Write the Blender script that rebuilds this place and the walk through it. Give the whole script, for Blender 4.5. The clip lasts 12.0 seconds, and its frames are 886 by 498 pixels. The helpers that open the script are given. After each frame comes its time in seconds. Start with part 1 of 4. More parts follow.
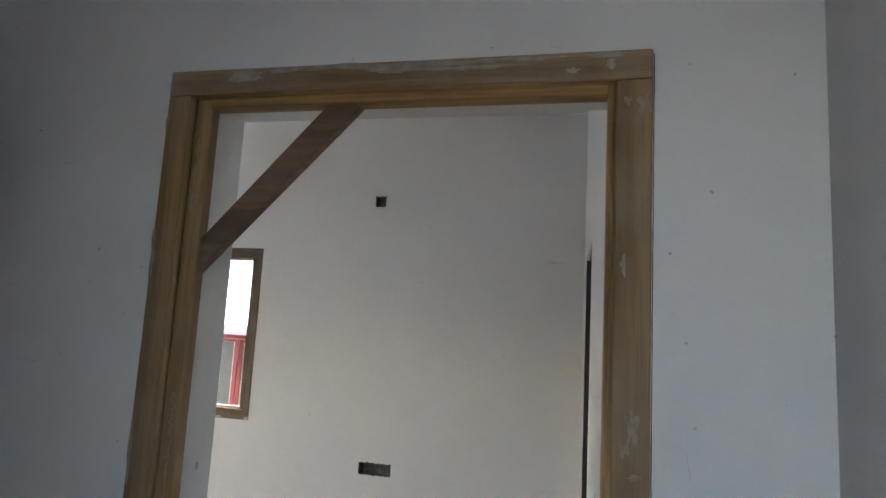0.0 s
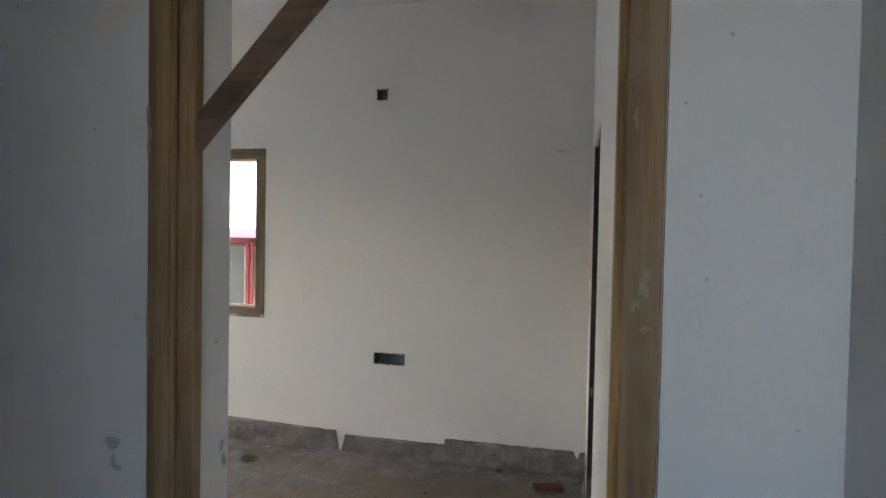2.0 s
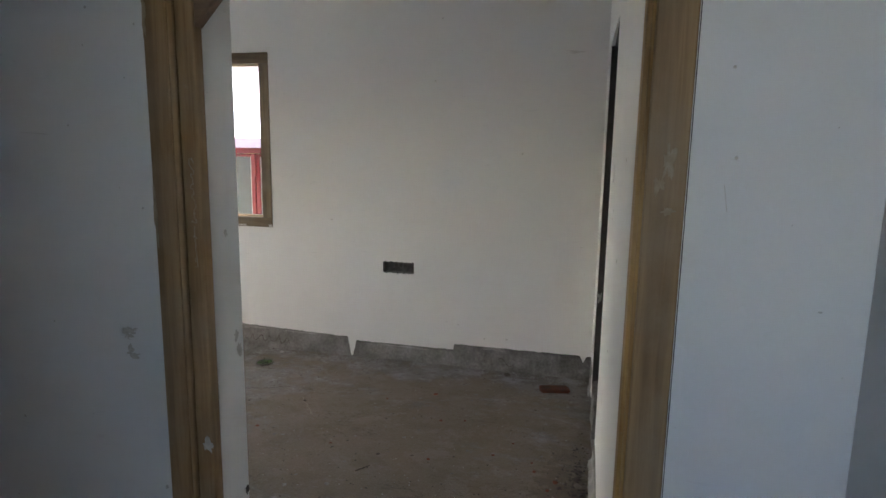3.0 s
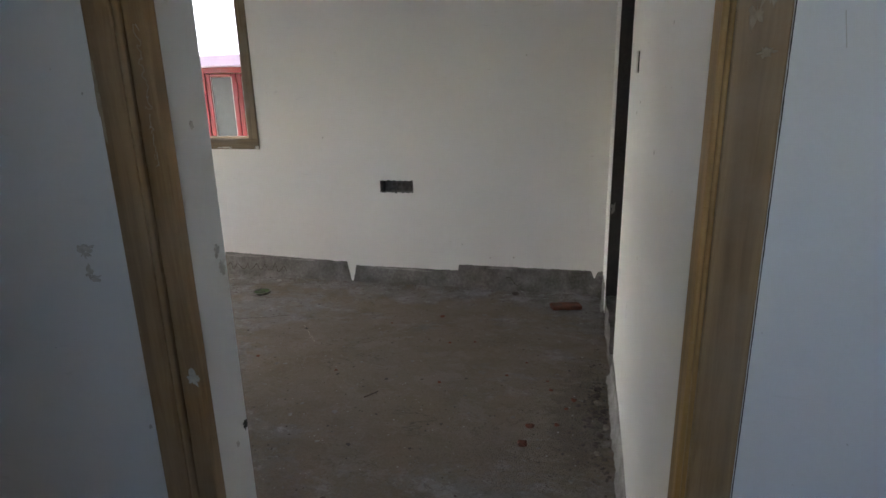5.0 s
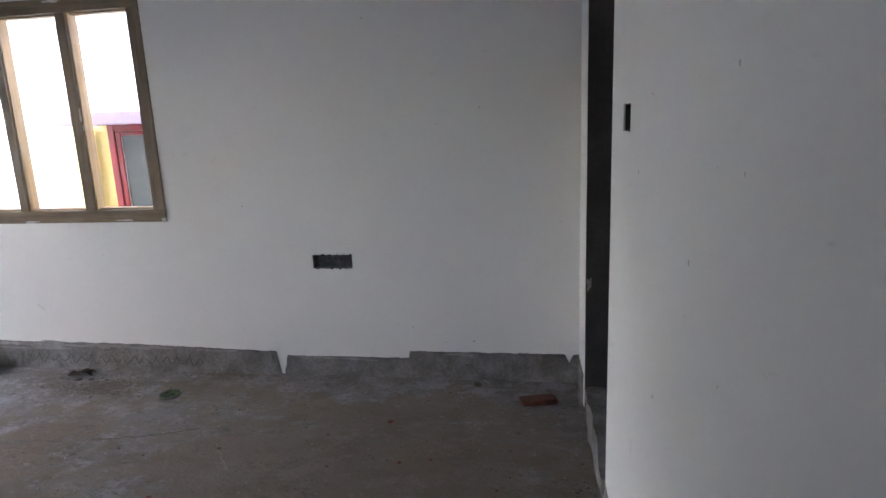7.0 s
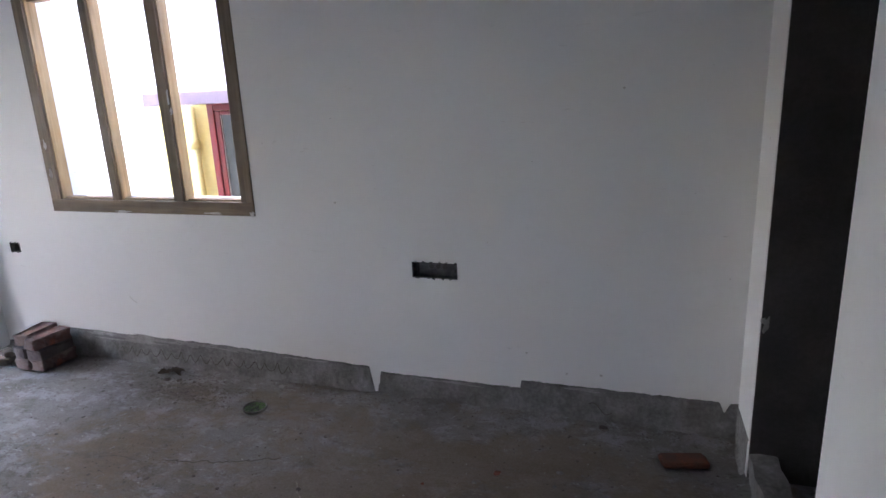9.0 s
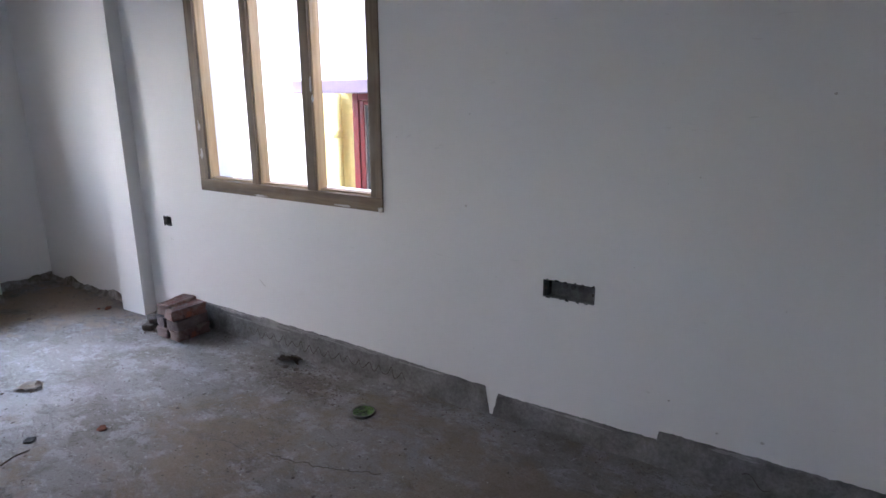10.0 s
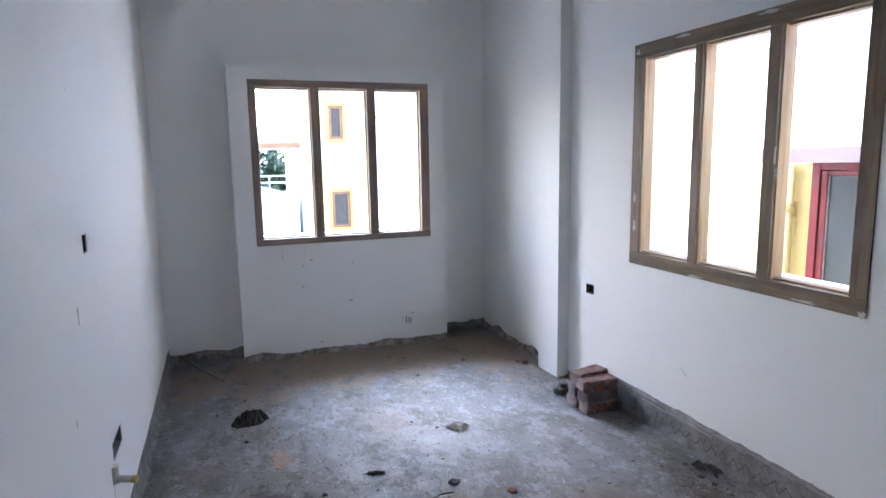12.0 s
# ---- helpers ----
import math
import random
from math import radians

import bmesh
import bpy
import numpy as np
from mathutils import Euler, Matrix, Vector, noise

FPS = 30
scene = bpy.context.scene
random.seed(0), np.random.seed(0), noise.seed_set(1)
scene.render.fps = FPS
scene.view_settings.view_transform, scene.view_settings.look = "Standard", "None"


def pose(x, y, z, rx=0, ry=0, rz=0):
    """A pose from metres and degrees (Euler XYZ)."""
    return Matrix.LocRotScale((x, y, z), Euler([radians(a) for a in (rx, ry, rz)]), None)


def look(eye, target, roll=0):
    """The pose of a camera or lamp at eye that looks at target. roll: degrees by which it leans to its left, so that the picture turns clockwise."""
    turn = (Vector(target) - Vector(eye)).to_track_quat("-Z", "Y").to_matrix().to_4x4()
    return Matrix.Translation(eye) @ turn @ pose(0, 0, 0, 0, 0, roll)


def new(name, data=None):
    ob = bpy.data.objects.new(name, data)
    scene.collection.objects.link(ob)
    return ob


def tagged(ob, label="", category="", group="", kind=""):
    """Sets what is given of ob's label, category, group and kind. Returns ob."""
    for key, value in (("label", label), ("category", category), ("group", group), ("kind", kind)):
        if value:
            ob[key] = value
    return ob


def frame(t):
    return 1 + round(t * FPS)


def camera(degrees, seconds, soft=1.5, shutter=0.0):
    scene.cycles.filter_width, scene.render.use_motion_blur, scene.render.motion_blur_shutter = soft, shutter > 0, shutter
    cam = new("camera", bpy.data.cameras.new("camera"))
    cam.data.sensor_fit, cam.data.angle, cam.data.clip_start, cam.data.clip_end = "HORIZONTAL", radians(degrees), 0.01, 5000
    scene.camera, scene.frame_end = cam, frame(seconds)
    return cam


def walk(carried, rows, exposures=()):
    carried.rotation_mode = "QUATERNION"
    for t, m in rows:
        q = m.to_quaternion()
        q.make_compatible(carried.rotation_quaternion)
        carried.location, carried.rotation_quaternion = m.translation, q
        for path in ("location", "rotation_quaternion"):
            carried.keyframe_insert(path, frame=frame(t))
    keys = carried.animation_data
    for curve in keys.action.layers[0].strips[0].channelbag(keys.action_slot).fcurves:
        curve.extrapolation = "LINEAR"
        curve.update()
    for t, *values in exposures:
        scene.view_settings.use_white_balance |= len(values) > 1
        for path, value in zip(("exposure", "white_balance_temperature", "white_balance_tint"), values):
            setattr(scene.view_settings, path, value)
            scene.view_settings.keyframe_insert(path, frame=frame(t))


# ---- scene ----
cam = camera(72.7, 12.0)
PATH = [
    (0, (0.021, -0.052, 1.605), (-0.429, 1.879, 1.866), 3.1),
    (0.5, (0.014, -0.058, 1.589), (-0.431, 1.882, 1.783), 2.8),
    (1, (0.014, -0.053, 1.576), (-0.45, 1.888, 1.712), 2.7),
    (1.5, (0.016, -0.043, 1.554), (-0.447, 1.902, 1.609), 1.9),
    (2, (0.015, -0.024, 1.532), (-0.448, 1.921, 1.478), 1.1),
    (2.5, (0.002, -0.023, 1.5), (-0.457, 1.915, 1.319), 1),
    (3, (-0.005, 0.004, 1.469), (-0.479, 1.919, 1.143), 0.9),
    (3.5, (-0.016, 0.015, 1.425), (-0.493, 1.896, 0.942), 0),
    (3.7, (-0.019, 0.02, 1.411), (-0.494, 1.887, 0.872), -0.1),
    (5.5, (-0.116, 0.34, 1.355), (-0.56, 2.208, 0.796), -1.7),
    (6, (-0.123, 0.523, 1.394), (-0.578, 2.398, 0.867), -1.4),
    (6.5, (-0.163, 0.695, 1.374), (-0.538, 2.604, 0.909), -1.9),
    (7, (-0.167, 0.806, 1.397), (-0.48, 2.736, 0.977), -2.3),
    (8.8, (-0.312, 1.309, 1.471), (-0.942, 3.138, 0.964), -2.9),
    (9, (-0.342, 1.345, 1.464), (-0.984, 3.171, 0.96), -2.6),
    (9.5, (-0.392, 1.518, 1.436), (-1.232, 3.272, 0.967), -0.6),
    (10, (-0.447, 1.602, 1.456), (-1.486, 3.236, 0.954), -0.2),
    (10.5, (-0.585, 1.601, 1.449), (-1.891, 3.055, 1.026), -0.7),
    (11, (-0.698, 1.606, 1.469), (-2.201, 2.845, 1.017), -1.3),
    (11.5, (-0.75, 1.583, 1.48), (-2.469, 2.493, 1.016), -1.6),
    (12, (-0.736, 1.652, 1.507), (-2.592, 2.337, 1.213), -1),
]
walk(cam, [(t, look(eye, target, roll)) for t, eye, target, roll in PATH],
     [(0, 4.77, 7150, 10), (2, 4.66, 7300, 10), (3.7, 4.52, 7300, 10), (5.5, 4.44, 7150, 11), (6.5, 4.48, 6600, 13), (9.5, 4.12, 6200, 16), (10.5, 4.26, 6050, 15), (12, 4.5, 5900, 13)])

# ---- world and light ----
world = bpy.data.worlds.new("sky")
scene.world = world
world.use_nodes = True
wn = world.node_tree
sky = wn.nodes.new("ShaderNodeTexSky")
sky.sky_type = "NISHITA"
sky.sun_disc = False
sky.sun_elevation, sky.sun_rotation = radians(45), radians(256)
sky.air_density, sky.dust_density, sky.ozone_density = 1.0, 2.5, 1.0
wn.links.new(sky.outputs[0], wn.nodes["Background"].inputs[0])
wn.nodes["Background"].inputs[1].default_value = 0.15
sun_data = bpy.data.lights.new("sun", "SUN")
sun_data.energy, sun_data.angle, sun_data.color = 1.0, radians(28), (0.38, 0.64, 1.0)
sun = new("sun", sun_data)
sun.matrix_world = look((-12, -3.0, 12.4), (0, 0, 0))

# ---- plan, in metres ----
NORTH, SOUTH, EAST, WEST = 3.838, 1.212, 0.047, -5.603   # inner faces of the room
HALL = 1.05                                           # hall face of the door wall
BAY = -5.371                                          # face of the window bay
TOP = 3.05                                            # ceiling
W1 = (-3.563, -2.204, 0.904, 2.103)                    # window in the north wall: x0, x1, z0, z1
W2 = (1.890, 3.255, 0.890, 2.100)                     # window in the bay: y0, y1, z0, z1


# ---- materials ----
def mix_rgb(nt, fac, a, b, blend="MIX"):
    n = nt.nodes.new("ShaderNodeMix")
    n.data_type, n.blend_type = "RGBA", blend
    for sock, v in ((n.inputs[0], fac), (n.inputs[6], a), (n.inputs[7], b)):
        if hasattr(v, "is_linked"):
            nt.links.new(v, sock)
        elif isinstance(v, (int, float)):
            sock.default_value = v
        else:
            sock.default_value = (*v, 1)
    return n.outputs[2]


def noise_out(nt, scale, detail=6, rough=0.6, stretch=(1, 1, 1), distortion=0.0, offset=(0, 0, 0)):
    co = nt.nodes.new("ShaderNodeTexCoord")
    mp = nt.nodes.new("ShaderNodeMapping")
    mp.inputs["Scale"].default_value = stretch
    mp.inputs["Location"].default_value = offset
    nz = nt.nodes.new("ShaderNodeTexNoise")
    nz.inputs["Scale"].default_value = scale
    nz.inputs["Detail"].default_value = detail
    nz.inputs["Roughness"].default_value = rough
    nz.inputs["Distortion"].default_value = distortion
    nt.links.new(co.outputs["Object"], mp.inputs[0])
    nt.links.new(mp.outputs[0], nz.inputs[0])
    return nz.outputs[0]


def ramp(nt, value, lo, hi, a=0.0, b=1.0):
    n = nt.nodes.new("ShaderNodeMapRange")
    n.inputs[1].default_value, n.inputs[2].default_value = lo, hi
    n.inputs[3].default_value, n.inputs[4].default_value = a, b
    nt.links.new(value, n.inputs[0])
    return n.outputs[0]


def start(name, rough=0.8, metal=0.0):
    m = bpy.data.materials.new(name)
    m.use_nodes = True
    b = m.node_tree.nodes["Principled BSDF"]
    b.inputs["Roughness"].default_value = rough
    b.inputs["Metallic"].default_value = metal
    return m, m.node_tree, b


def bump(nt, bsdf, height, strength, dist=0.01):
    n = nt.nodes.new("ShaderNodeBump")
    n.inputs["Strength"].default_value = strength
    n.inputs["Distance"].default_value = dist
    nt.links.new(height, n.inputs["Height"])
    nt.links.new(n.outputs[0], bsdf.inputs["Normal"])


def mottled(name, c1, c2, s1=1.5, s2=40, rough=0.85, relief=0.3, fine=0.12, metal=0.0, lo=0.35, hi=0.65, dist=0.01):
    """Two colours in clouds of size 1/s1, with fine grain of size 1/s2 and a little relief."""
    m, nt, b = start(name, rough, metal)
    col = mix_rgb(nt, ramp(nt, noise_out(nt, s1), lo, hi), c1, c2)
    grain = noise_out(nt, s2, 8, 0.7)
    col = mix_rgb(nt, 1.0, col, mix_rgb(nt, ramp(nt, grain, 0.3, 0.7), (1 - fine,) * 3, (1 + fine,) * 3), "MULTIPLY")
    nt.links.new(col, b.inputs["Base Color"])
    bump(nt, b, grain, relief, dist)
    return m


def plaster(name, base, dirt):
    """Painted putty wall: broad trowel clouds, faint scuffs and small specks."""
    m, nt, b = start(name, 0.62)
    broad = noise_out(nt, 0.9, 4, 0.5)
    trowel = noise_out(nt, 7, 6, 0.6, (1, 1, 2.2), 0.6)
    col = mix_rgb(nt, ramp(nt, broad, 0.35, 0.7), base, tuple(c * 0.955 for c in base))
    col = mix_rgb(nt, ramp(nt, trowel, 0.55, 0.8, 0, 0.35), col, tuple(c * 0.93 for c in base))
    specks = noise_out(nt, 55, 2, 0.4)
    col = mix_rgb(nt, ramp(nt, specks, 0.775, 0.80, 0, 0.55), col, dirt)
    scuffs = noise_out(nt, 16, 3, 0.5, (0.5, 0.5, 2.5), 1.2, (3, 1, 7))
    col = mix_rgb(nt, ramp(nt, scuffs, 0.72, 0.80, 0, 0.30), col, dirt)
    nt.links.new(col, b.inputs["Base Color"])
    nt.links.new(ramp(nt, trowel, 0.3, 0.7, 0.55, 0.72), b.inputs["Roughness"])
    bump(nt, b, trowel, 0.10, 0.006)
    return m


def wood(name, light, dark, dust, axis, dusty=0.5):
    """Sawn timber with grain along one axis, cement dust in clouds."""
    m, nt, b = start(name, 0.62)
    st = [26.0, 26.0, 26.0]
    st["xyz".index(axis)] = 1.3
    grain = noise_out(nt, 2.2, 8, 0.65, st, 0.5)
    streak = noise_out(nt, 0.8, 4, 0.5, st, 0.2, (5, 5, 5))
    col = mix_rgb(nt, ramp(nt, grain, 0.42, 0.60), light, dark)
    col = mix_rgb(nt, ramp(nt, streak, 0.46, 0.62, 0, 0.65), col, tuple(c * 0.5 for c in dark))
    clouds = noise_out(nt, 5, 6, 0.65)
    col = mix_rgb(nt, ramp(nt, clouds, 0.42, 0.70, 0.06 * dusty, dusty * 0.85), col, dust)
    flecks = noise_out(nt, 9, 5, 0.6, (1, 1, 1), 0.8, (9, 2, 4))
    col = mix_rgb(nt, ramp(nt, flecks, 0.70, 0.76, 0, 0.4), col, (0.42, 0.37, 0.31))
    nt.links.new(col, b.inputs["Base Color"])
    bump(nt, b, grain, 0.35, 0.003)
    return m


def stain(nt, col, x, y, rx, ry, colour, strength, ragged=0.5):
    """Lay a ragged patch of another colour over the floor round (x, y), for stains and for painted light alike."""
    co = nt.nodes.new("ShaderNodeTexCoord")
    mp = nt.nodes.new("ShaderNodeMapping")
    mp.inputs["Location"].default_value = (-x / rx, -y / ry, 0)
    mp.inputs["Scale"].default_value = (1 / rx, 1 / ry, 0)
    nt.links.new(co.outputs["Object"], mp.inputs[0])
    ln = nt.nodes.new("ShaderNodeVectorMath")
    ln.operation = "LENGTH"
    nt.links.new(mp.outputs[0], ln.inputs[0])
    ad = nt.nodes.new("ShaderNodeMath")
    ad.operation = "ADD"
    nt.links.new(ln.outputs["Value"], ad.inputs[0])
    nt.links.new(ramp(nt, noise_out(nt, 2.0 / min(rx, ry), 10, 0.78, (1, 1.4, 1), 0.3, (x * 3, y * 5, 0)), 0.25, 0.75, -2.2 * ragged, 2.2 * ragged), ad.inputs[1])
    return mix_rgb(nt, ramp(nt, ad.outputs[0], 0.55, 1.0, strength, 0), col, colour)


def floor_material():
    """Screed under dust: brown and grey clouds, pale cement smears, dark spills, fine grit; wide browns paint warm
    shade and light.
    """
    m, nt, b = start("dusty_concrete", 0.9)
    a = noise_out(nt, 0.75, 5, 0.55)
    col = mix_rgb(nt, ramp(nt, a, 0.36, 0.62), (0.180, 0.165, 0.148), (0.212, 0.208, 0.206))
    c = noise_out(nt, 3.2, 10, 0.72, (1, 1.3, 1), 0.25, (2, 7, 0))
    col = mix_rgb(nt, ramp(nt, c, 0.51, 0.57, 0, 0.62), col, (0.132, 0.117, 0.102))
    d = noise_out(nt, 5.0, 12, 0.78, (1, 1.2, 1), 0.2, (11, 3, 0))
    col = mix_rgb(nt, ramp(nt, d, 0.52, 0.57, 0, 0.62), col, (0.300, 0.303, 0.312))
    e = noise_out(nt, 30, 9, 0.80, (1, 1.3, 1), 0.2, (1, 5, 0))
    col = mix_rgb(nt, ramp(nt, e, 0.57, 0.62, 0, 0.62), col, (0.090, 0.078, 0.066))
    f = noise_out(nt, 13, 8, 0.72, (1, 1.8, 1), 0.5, (15, 6, 0))
    col = mix_rgb(nt, ramp(nt, f, 0.575, 0.61, 0, 0.6), col, (0.100, 0.088, 0.076))
    pf = noise_out(nt, 17, 8, 0.72, (1, 1.7, 1), 0.5, (3, 16, 0))
    col = mix_rgb(nt, ramp(nt, pf, 0.60, 0.635, 0, 0.6), col, (0.36, 0.365, 0.375))
    red = noise_out(nt, 2.3, 4, 0.6, (1, 1, 1), 0.4, (20, 3, 0))
    col = mix_rgb(nt, ramp(nt, red, 0.62, 0.74, 0, 0.32), col, (0.235, 0.150, 0.110))
    white = noise_out(nt, 26, 4, 0.6, (1, 1.4, 1), 0.5, (7, 9, 0))
    col = mix_rgb(nt, ramp(nt, white, 0.71, 0.75, 0, 0.8), col, (0.52, 0.51, 0.50))
    wet = (0.062, 0.062, 0.064)
    grey, brown, pale = (0.090, 0.090, 0.092), (0.105, 0.085, 0.066), (0.44, 0.435, 0.44)
    for x, y, rx, ry, colour, k in ((-3.28, 1.77, 0.22, 0.18, wet, 0.9), (-3.05, 1.92, 0.28, 0.20, wet, 0.92), (-2.86, 2.17, 0.24, 0.22, wet, 0.85), (-2.62, 3.60, 0.24, 0.11, brown, 0.75),
                                    (-2.80, 3.76, 0.20, 0.06, grey, 0.6), (-2.48, 3.06, 0.26, 0.20, brown, 0.6), (-3.62, 2.69, 0.24, 0.22, pale, 0.38), (-3.51, 2.19, 0.16, 0.09, pale, 0.38), (-3.17, 2.26, 0.12, 0.08, pale, 0.3),
                                    # the two wide browns ending this row paint the warm shade below the bay
                                    (-3.75, 1.86, 0.11, 0.06, (0.36, 0.24, 0.18), 0.7), (-3.95, 2.50, 0.30, 0.18, (0.30, 0.25, 0.22), 0.5), (-5.15, 2.5, 0.62, 1.4, (0.265, 0.215, 0.160), 0.85), (-4.9, 3.60, 0.75, 0.30, (0.255, 0.205, 0.155), 0.75),
                                    # the widest brown paints the warmer light over the east half
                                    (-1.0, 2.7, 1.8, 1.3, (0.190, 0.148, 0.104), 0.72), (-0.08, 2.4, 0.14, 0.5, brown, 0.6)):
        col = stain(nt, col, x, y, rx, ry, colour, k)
    # cracks and trowel edges: thin dark lines where a stretched noise crosses its middle
    ln = noise_out(nt, 2.1, 9, 0.62, (1, 1.7, 1), 0.6, (4, 1, 0))
    off = nt.nodes.new("ShaderNodeMath")
    off.operation = "SUBTRACT"
    nt.links.new(ln, off.inputs[0])
    off.inputs[1].default_value = 0.5
    ab = nt.nodes.new("ShaderNodeMath")
    ab.operation = "ABSOLUTE"
    nt.links.new(off.outputs[0], ab.inputs[0])
    keep = ramp(nt, noise_out(nt, 1.6, 3, 0.5, (1, 1, 1), 0, (8, 8, 0)), 0.52, 0.62, 0, 0.7)
    line = nt.nodes.new("ShaderNodeMath")
    line.operation = "MULTIPLY"
    nt.links.new(ramp(nt, ab.outputs[0], 0.0, 0.007, 1, 0), line.inputs[0])
    nt.links.new(keep, line.inputs[1])
    col = mix_rgb(nt, line.outputs[0], col, (0.065, 0.055, 0.046))
    g = noise_out(nt, 95, 6, 0.8)
    col = mix_rgb(nt, 1.0, col, mix_rgb(nt, ramp(nt, g, 0.3, 0.7), (0.80,) * 3, (1.19,) * 3), "MULTIPLY")
    nt.links.new(col, b.inputs["Base Color"])
    nt.links.new(ramp(nt, c, 0.3, 0.7, 0.72, 0.95), b.inputs["Roughness"])
    h = mix_rgb(nt, 0.35, mix_rgb(nt, 0.5, d, e), g)
    bump(nt, b, h, 1.0, 0.035)
    return m


def brick_material():
    m, nt, b = start("burnt_brick", 0.92)
    oi = nt.nodes.new("ShaderNodeObjectInfo")
    col = mix_rgb(nt, oi.outputs["Random"], (0.175, 0.070, 0.048), (0.110, 0.060, 0.055))
    n = noise_out(nt, 14, 7, 0.7)
    col = mix_rgb(nt, ramp(nt, n, 0.42, 0.68, 0, 0.75), col, (0.16, 0.115, 0.105))
    d = noise_out(nt, 8, 5, 0.6, (1, 1, 1), 0.3, (4, 4, 1))
    col = mix_rgb(nt, ramp(nt, d, 0.47, 0.57, 0, 0.7), col, (0.25, 0.20, 0.185))
    k = noise_out(nt, 11, 6, 0.7, (1, 1, 1), 0.4, (2, 9, 5))
    col = mix_rgb(nt, ramp(nt, k, 0.58, 0.64, 0, 0.8), col, (0.030, 0.024, 0.024))
    o = noise_out(nt, 7, 5, 0.65, (1, 1, 1), 0.3, (6, 1, 8))
    col = mix_rgb(nt, ramp(nt, o, 0.58, 0.64, 0, 0.75), col, (0.30, 0.095, 0.045))
    nt.links.new(col, b.inputs["Base Color"])
    bump(nt, b, noise_out(nt, 60, 6, 0.7), 0.6, 0.006)
    return m


WALL = plaster("white_putty", (0.850, 0.838, 0.812), (0.34, 0.30, 0.26))
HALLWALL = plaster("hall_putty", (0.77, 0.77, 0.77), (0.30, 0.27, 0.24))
CEIL = mottled("ceiling_paint", (0.84, 0.84, 0.83), (0.81, 0.81, 0.80), 1.2, 50, 0.8, 0.1, 0.03)
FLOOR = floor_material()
CEMENT = mottled("grey_cement", (0.275, 0.268, 0.258), (0.135, 0.126, 0.117), 9, 60, 0.94, 0.9, 0.28, lo=0.34, hi=0.68)
# bare cement taken darker to put the doorway's shade into the colour
SHADECEMENT = mottled("shaded_cement_render", (0.098, 0.094, 0.092), (0.066, 0.063, 0.062), 4, 50, 0.92, 0.5, 0.15)
PALECEMENT = mottled("pale_cement", (0.40, 0.385, 0.37), (0.235, 0.222, 0.21), 9, 70, 0.9, 0.5, 0.15)
BAYMORTAR = mottled("rough_wall_mortar", (0.37, 0.345, 0.31), (0.17, 0.148, 0.120), 16, 60, 0.93, 0.9, 0.25, lo=0.38, hi=0.6)
BOXGREY = mottled("metal_box_dust", (0.185, 0.18, 0.175), (0.10, 0.10, 0.10), 20, 90, 0.6, 0.3, 0.2, 0.3)
BOXDARK = mottled("box_rust", (0.115, 0.108, 0.10), (0.085, 0.08, 0.075), 20, 90, 0.6, 0.3, 0.2, 0.3)
# near-black: shade inside open boxes put into colour; also chips, joints and scratches
HOLE = mottled("box_shadow", (0.05, 0.047, 0.045), (0.035, 0.033, 0.03), 20, 90, 0.8, 0.3, 0.2)
WOODZ = wood("door_timber_upright", (0.375, 0.232, 0.112), (0.275, 0.160, 0.070), (0.315, 0.245, 0.175), "z", 0.75)
WOODX = wood("door_timber_level", (0.380, 0.250, 0.135), (0.265, 0.160, 0.078), (0.345, 0.285, 0.225), "x", 0.95)
FRESHZ = wood("fresh_timber_upright", (0.47, 0.270, 0.090), (0.330, 0.175, 0.055), (0.36, 0.26, 0.16), "z", 0.35)
FRESHX = wood("fresh_timber_level", (0.47, 0.270, 0.090), (0.330, 0.175, 0.055), (0.36, 0.26, 0.16), "x", 0.35)
BRACEWOOD = wood("brace_timber", (0.26, 0.155, 0.095), (0.17, 0.10, 0.062), (0.26, 0.22, 0.18), "x", 0.45)
# front bars toned darker than the stops, painting their shaded side
WINZ = wood("window_timber_upright", (0.245, 0.175, 0.105), (0.160, 0.112, 0.066), (0.225, 0.190, 0.150), "z", 0.7)
WINH = wood("window_timber_level", (0.215, 0.148, 0.080), (0.138, 0.092, 0.050), (0.205, 0.175, 0.135), "x", 0.7)
WINY = wood("window_timber_level_y", (0.300, 0.215, 0.165), (0.215, 0.148, 0.110), (0.310, 0.260, 0.225), "y", 0.55)
WINZ2 = wood("bay_timber_upright", (0.290, 0.205, 0.155), (0.205, 0.140, 0.105), (0.300, 0.250, 0.215), "z", 0.5)
# stop timber brightened: daylight on the inner faces is put into the colour
STOPZ = wood("lit_timber_upright", (0.54, 0.38, 0.20), (0.43, 0.28, 0.125), (0.47, 0.38, 0.25), "z", 0.5)
STOPX = wood("lit_timber_level", (0.44, 0.31, 0.18), (0.33, 0.21, 0.115), (0.42, 0.34, 0.25), "x", 0.5)
BRICK = brick_material()
GREYBRICK = mottled("dusty_grey_brick", (0.165, 0.135, 0.130), (0.090, 0.068, 0.066), 9, 60, 0.93, 0.6, 0.2)
CHIP = mottled("fresh_brick_chip", (0.190, 0.062, 0.032), (0.100, 0.055, 0.040), 22, 120, 0.95, 0.5, 0.15)
CRUMB = mottled("mortar_crumbs", (0.20, 0.17, 0.14), (0.36, 0.33, 0.29), 6, 100, 0.95, 0.4, 0.2)
DARKDIRT = mottled("dark_dirt", (0.075, 0.062, 0.055), (0.13, 0.11, 0.095), 30, 110, 0.95, 0.6, 0.2)
BLACKRAG = mottled("black_rag", (0.014, 0.011, 0.011), (0.040, 0.034, 0.032), 30, 110, 0.95, 0.5, 0.2)
